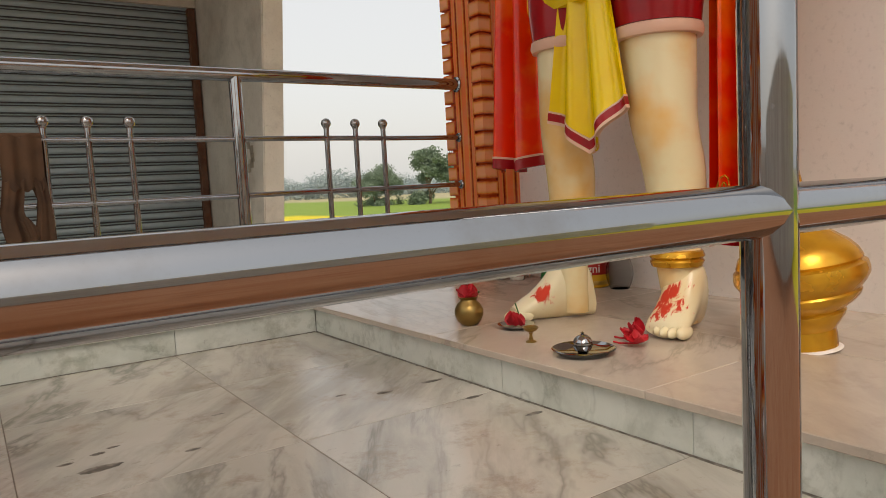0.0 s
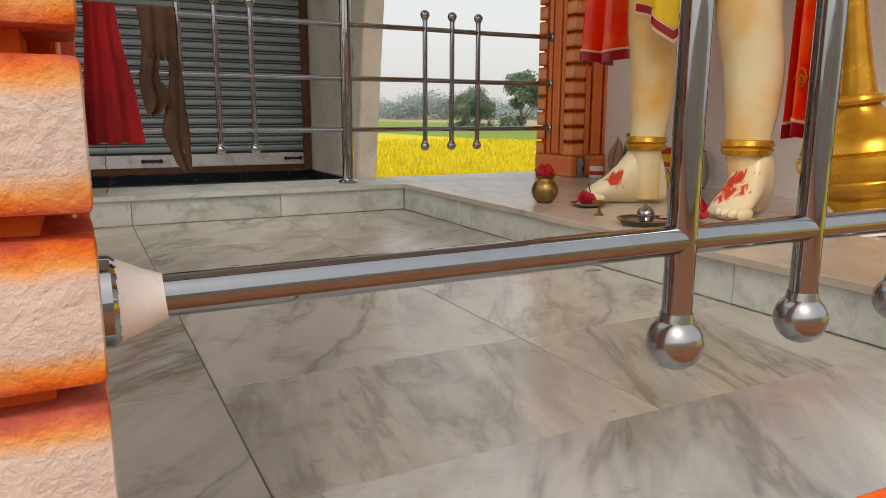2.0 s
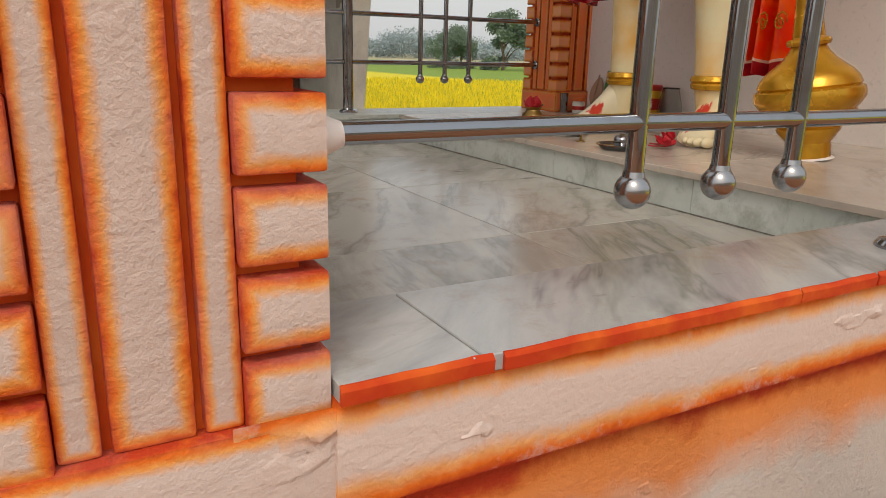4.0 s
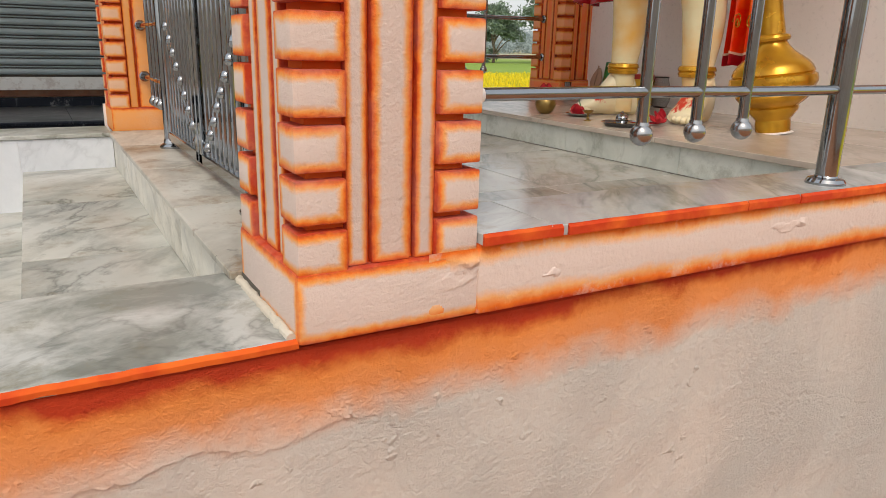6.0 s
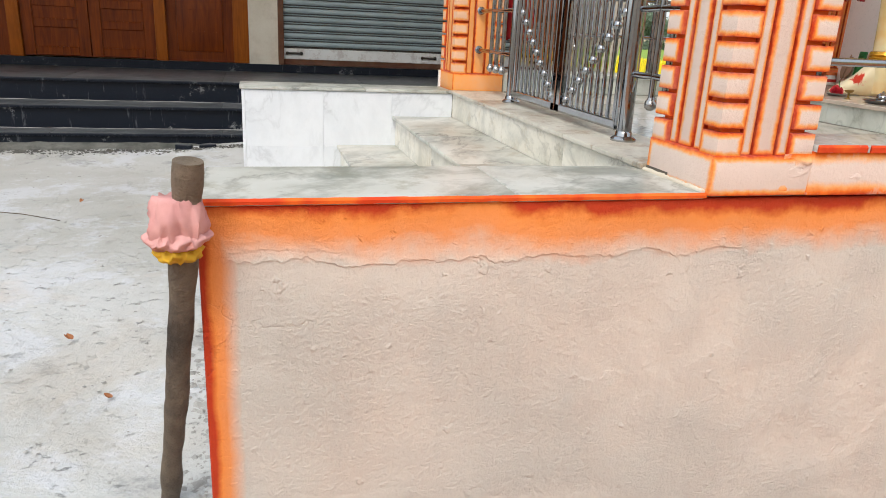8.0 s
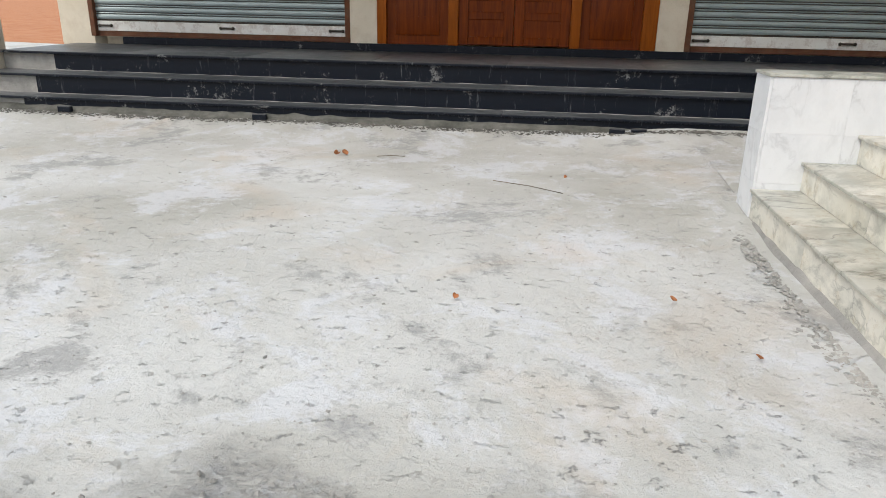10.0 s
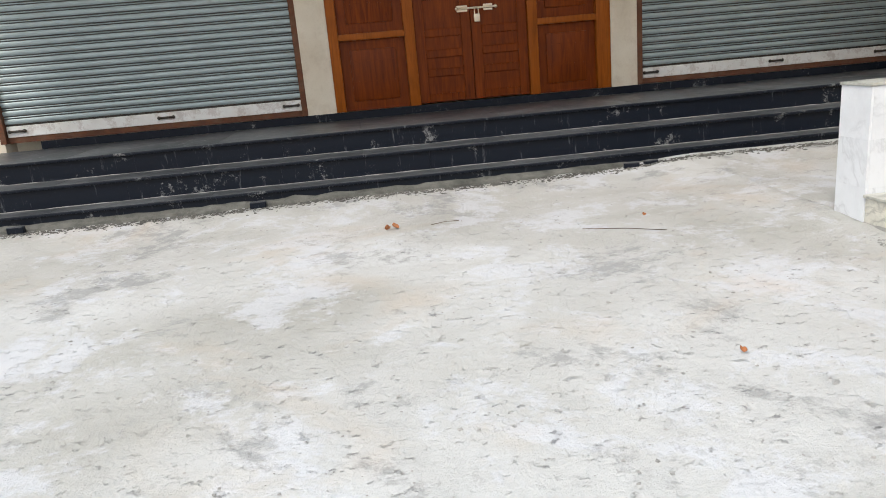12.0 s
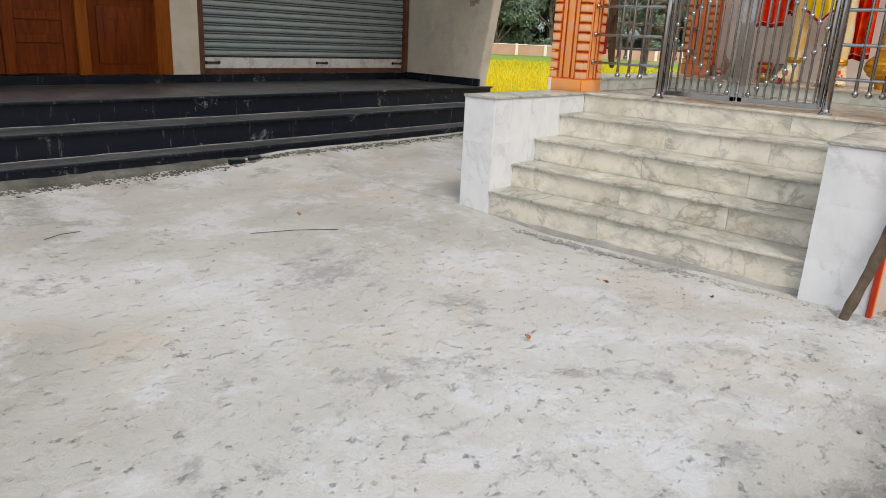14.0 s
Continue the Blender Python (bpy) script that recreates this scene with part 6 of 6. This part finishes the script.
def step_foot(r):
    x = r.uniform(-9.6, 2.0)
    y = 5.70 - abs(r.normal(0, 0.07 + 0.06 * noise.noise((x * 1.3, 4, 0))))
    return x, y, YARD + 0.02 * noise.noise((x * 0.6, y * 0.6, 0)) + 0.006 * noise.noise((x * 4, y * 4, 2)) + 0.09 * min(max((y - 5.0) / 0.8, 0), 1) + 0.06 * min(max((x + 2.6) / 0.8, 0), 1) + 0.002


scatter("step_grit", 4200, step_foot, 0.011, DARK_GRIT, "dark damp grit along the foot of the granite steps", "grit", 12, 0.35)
scatter("wall_foot_crumbs", 900, lambda r: (lambda x: (x, 0.14 - abs(r.normal(0, 0.05)), ground_height(x, 0.1) + 0.015))(r.uniform(-1.9, 1.5)), 0.009, DRY_SOIL, "crumbs and stones along the foot of the wall", "crumbs", 8)


def blades(name, count, place, height, width, material, label, seed, spread=0.5):
    """Grass or crop: bent, pointed blades in one mesh."""
    r = np.random.RandomState(seed)
    pts = np.array([place(r) for _ in range(count)])
    a = r.uniform(0, 6.283, count)
    h = height * r.uniform(0.6, 1.25, count)
    w = width * r.uniform(0.7, 1.3, count) * (pts[:, 3] if pts.shape[1] > 3 else 1)
    lean = spread * h * r.uniform(0.1, 1.0, count)
    b = r.uniform(0, 6.283, count)
    side = np.stack((np.cos(a) * w, np.sin(a) * w, np.zeros(count)), 1)
    tip = np.stack((np.cos(b) * lean, np.sin(b) * lean, h), 1)
    root = pts[:, :3]
    mid = root + tip * (0.45, 0.45, 0.6)
    v = np.stack((root - side, root + side, mid + side * 0.8, mid - side * 0.8, root + tip), 1).reshape(-1, 3)
    k = np.arange(count)[:, None] * 5
    quads = (k + (0, 1, 2, 3)).tolist()
    tris = (k + (3, 2, 4)).tolist()
    me = bpy.data.meshes.new(name)
    me.from_pydata(v.tolist(), [], quads + tris)
    me.materials.append(material)
    return tagged(new(name, me), label, "crop" if "crop" in name else "grass", kind="stuff")


def island_mix(name, colors, rough=0.8, translucent=0.0):
    n = Nodes(name)
    r = n.node("ShaderNodeNewGeometry", 8)
    stops = [(i / (len(colors) - 1), c) for i, c in enumerate(colors)]
    return n.done(n.ramp(r, *stops), rough)


GRASS = island_mix("grass green", [(0.05, 0.15, 0.02), (0.11, 0.25, 0.035), (0.20, 0.26, 0.06)])
CROP = island_mix("ripe yellow crop", [(0.72, 0.56, 0.008), (0.80, 0.66, 0.015), (0.62, 0.50, 0.015), (0.34, 0.38, 0.03)])


def grass_tuft(r):
    cx, cy = TUFTS[r.randint(len(TUFTS))]
    x, y = cx + r.normal(0, 0.06), cy + r.normal(0, 0.04)
    return x, y, -0.14 if x < -2.0 else -0.18


TUFTS = []
for k in range(26):
    x = rnd.uniform(-6.0, -2.4)
    TUFTS.append((x, slab_edge(x) - rnd.uniform(0.08, 0.30)))
blades("grass", 3600, grass_tuft, 0.042, 0.003, GRASS, "short green grass tufts along the yard's edge", 21, 0.9)


def crop_place(r):
    d = 10.0 * math.exp(r.uniform(0, 1.5))
    ang = r.uniform(0.25, 1.25)
    x, y = d * math.sin(ang) * 1.15 + 0.5, d * math.cos(ang)
    if y < 9.6 and x < 6.0:
        y += 9.6
    return x, y, ground_height(x, y) - 0.02, d / 14.0


blades("crop_field", 80000, crop_place, 0.24, 0.009, CROP, "ripe yellow crop in the field behind the shrine", 31, 0.45)

for x, y, a in ((-6.28, 5.68, 0.1), (-2.42, 5.66, -0.2), (-2.2, 5.68, 0.3), (-8.6, 5.69, 0.0)):
    oc = tagged(part("granite_offcut", bm_box((0.16, 0.06, 0.07), (0, 0, 0.03), 0.008), GRANITE, None), "small black granite offcut at the foot of the steps", "stone", "granite offcuts")
    oc.location, oc.rotation_euler = (x, y, -0.02), (0, 0, a)

# leaves and twigs on the yard
LITTER = gloss("dead leaf", (0.34, 0.13, 0.05), (0.20, 0.10, 0.05), 0.8, 0, 30)
for x, y, s, a in ((-4.93, 4.40, 0.07, 0.3), (-5.05, 4.36, 0.05, 1.2), (-2.55, 1.45, 0.035, 2.0), (-3.6, 1.3, 0.03, 0.6), (-2.3, 0.9, 0.03, 2.5), (-3.0, 3.9, 0.03, 0.2)):
    lf = tagged(part("leaf", joined(*petals([], (0, 0, 0.004), s, 2, int(100 * s))), LITTER, None), "dry brown leaf lying on the concrete yard", "leaf", "fallen leaves")
    lf.location, lf.rotation_euler = (x, y, YARD + 0.012), (0, 0, a)
for x, y, ln, a in ((-3.3, 3.55, 0.62, -0.5), (-4.55, 4.42, 0.25, 0.2)):
    tw = tagged(part("twig", bm_tube([(-ln / 2, 0, 0.006), (0, 0.02, 0.010), (ln / 2, 0, 0.006)], 0.003, 6), BARK, None), "thin dry twig lying on the concrete yard", "twig", "fallen twigs")
    tw.location, tw.rotation_euler = (x, y, YARD + 0.008), (0, 0, a)
white_chip = tagged(new("marble_chip", stone_meshes[2].copy()), "broken white marble offcut on the red earth", "stone")
white_chip.data.materials[0] = MARBLE_WHITE
white_chip.matrix_world = Matrix.Translation((-4.15, -0.72, -0.11)) @ Matrix.Diagonal((0.10, 0.06, 0.03, 1))


# ---- trees, far woods and the field wall ----
def foliage(name, colors):
    n = Nodes(name)
    r = n.node("ShaderNodeNewGeometry", 8)
    c = n.ramp(r, *[(i / (len(colors) - 1), k) for i, k in enumerate(colors)])
    return n.done(c, 0.7)


# Distance haze is put into both leaf colours, palest on the far woods.
LEAVES = foliage("haze paled tree leaves", [(0.13, 0.19, 0.14), (0.17, 0.235, 0.16), (0.21, 0.28, 0.19)])
HAZED_LEAVES = foliage("distant leaves with painted haze", [(0.30, 0.37, 0.38), (0.33, 0.405, 0.41), (0.37, 0.44, 0.44)])


def crown_mesh(name, clumps, per, leaf, material, seed):
    """Clumps of small leaves: (centre, radius) each."""
    r = np.random.RandomState(seed)
    vs, fs = [], []
    for (cx, cy, cz), rad in clumps:
        d = r.normal(0, 1, (per, 3))
        d /= np.linalg.norm(d, axis=1)[:, None]
        p = d * (rad * r.uniform(0.35, 1.05, (per, 1))) * (1, 1, 0.75) + (cx, cy, cz)
        u = r.normal(0, 1, (per, 3))
        u /= np.linalg.norm(u, axis=1)[:, None]
        w = np.cross(u, r.normal(0, 1, (per, 3)))
        w /= np.linalg.norm(w, axis=1)[:, None] + 1e-6
        s = leaf * r.uniform(0.6, 1.4, (per, 1))
        k = len(fs)
        vs.append(np.stack((p - u * s, p + w * s * 0.45, p + u * s, p - w * s * 0.45), 1).reshape(-1, 3))
        fs += [(4 * (k + i), 4 * (k + i) + 1, 4 * (k + i) + 2, 4 * (k + i) + 3) for i in range(per)]
    me = bpy.data.meshes.new(name)
    me.from_pydata(np.concatenate(vs).tolist(), [], fs)
    me.materials.append(material)
    return me


def tree(x, y, height, spread, seed, label):
    r = random.Random(seed)
    t = thing("tree", label, "tree", (x, y, ground_height(x, y)), "trees beyond the fields")
    trunk = [(0.15 * math.sin(k * 0.9 + seed), 0.15 * math.cos(k * 1.3), height * 0.55 * k / 6) for k in range(7)]
    limbs, clumps = [bm_tube(trunk, [height * 0.03 * (1 - 0.09 * k) for k in range(7)], 9)], []
    for k in range(11):
        a, z = r.uniform(0, 6.28), height * r.uniform(0.10, 0.50)
        end = (spread * r.uniform(0.4, 0.95) * math.cos(a), spread * r.uniform(0.4, 0.95) * math.sin(a), z + height * r.uniform(0.12, 0.38))
        limbs.append(bm_tube([(0, 0, z), (end[0] * 0.5, end[1] * 0.5, z + (end[2] - z) * 0.65), end], [height * 0.013, height * 0.009, height * 0.003], 6))
        clumps.append((end, spread * r.uniform(0.24, 0.42)))
        clumps.append(((end[0] * 0.6 + r.uniform(-1, 1) * 0.2 * spread, end[1] * 0.6, end[2] + r.uniform(0, 0.12) * height), spread * r.uniform(0.2, 0.36)))
    clumps.append(((0, 0, height * 0.86), spread * 0.34))
    for k in range(6):
        a = r.uniform(0, 6.28)
        clumps.append(((spread * 0.6 * math.cos(a), spread * 0.6 * math.sin(a), height * r.uniform(0.06, 0.2)), spread * r.uniform(0.2, 0.34)))
    part("trunk", joined(*limbs), BARK, t, "grey brown trunk and limbs")
    crown = new("crown", crown_mesh("crown", clumps, 300, height * 0.026, LEAVES, seed))
    crown.parent = t
    return t


near_trees = [tree(45.2, 68.5, 6.6, 3.1, 1, "broad green tree standing beyond the yellow field"), tree(41, 74, 3.9, 2.7, 2, "small green tree beyond the fields")]
for k, (x, y, s) in enumerate(((44.5, 80, 0.55), (43.4, 75, 1.0), (53, 66, 1.7), (59, 70, 2.0), (64, 62, 2.1), (69, 55, 2.0), (75, 50, 2.4), (82, 47, 2.2), (67, 48, 1.7), (90, 40, 2.5), (97, 30, 2.3), (104, 20, 2.2), (61, 58, 1.9), (86, 34, 1.8), (72, 60, 2.6), (80, 56, 2.8), (88, 50, 2.8), (96, 44, 2.8), (62, 52, 1.3), (71, 44, 1.5), (78, 40, 1.4), (84, 41, 1.6), (66, 66, 2.2), (92, 46, 1.9), (76, 62, 2.4))):
    src = near_trees[k % 2]
    c = copy_thing(src, Matrix.Translation((x, y, ground_height(x, y))) @ Matrix.Rotation(k * 1.7, 4, "Z"))
    c.scale = (s, s, s * (1.0 if k % 2 == 0 else 1.25))

woods = []
rw = random.Random(5)
for k in range(260):
    a = radians(-25 + 130 * k / 260 + rw.uniform(-0.6, 0.6))
    d = rw.uniform(210, 300)
    s = rw.uniform(3.2, 6.5)
    woods.append(((d * math.sin(a), d * math.cos(a), s * rw.uniform(0.35, 0.8)), s))
tagged(new("far_woods", crown_mesh("far_woods", woods, 900, 0.38, HAZED_LEAVES, 9)), "line of distant woods with haze in their colour", "woods", kind="stuff")

PINK_WALL = concrete("faded pink wall", (0.50, 0.30, 0.22), (0.58, 0.38, 0.29), 0.5, 0.2, 0.3, (0.36, 0.22, 0.16))
field_wall = thing("field_wall", "low faded pink boundary wall with pale posts", "wall", (58, 39, -0.3), rz=radians(-38))
for k in range(-7, 10):
    part("panel", bm_span(k * 3.0 + 0.16, k * 3.0 + 2.84, -0.08, 0.08, 0, 1.0, 0.01), PINK_WALL, field_wall)
    part("post", bm_span(k * 3.0 - 0.15, k * 3.0 + 0.15, -0.13, 0.13, 0, 1.12, 0.02), WHITE_WALL, field_wall, "pale post")
part("coping", bm_span(-21, 30, -0.12, 0.12, 1.001, 1.07, 0.01), WHITE_WALL, field_wall)
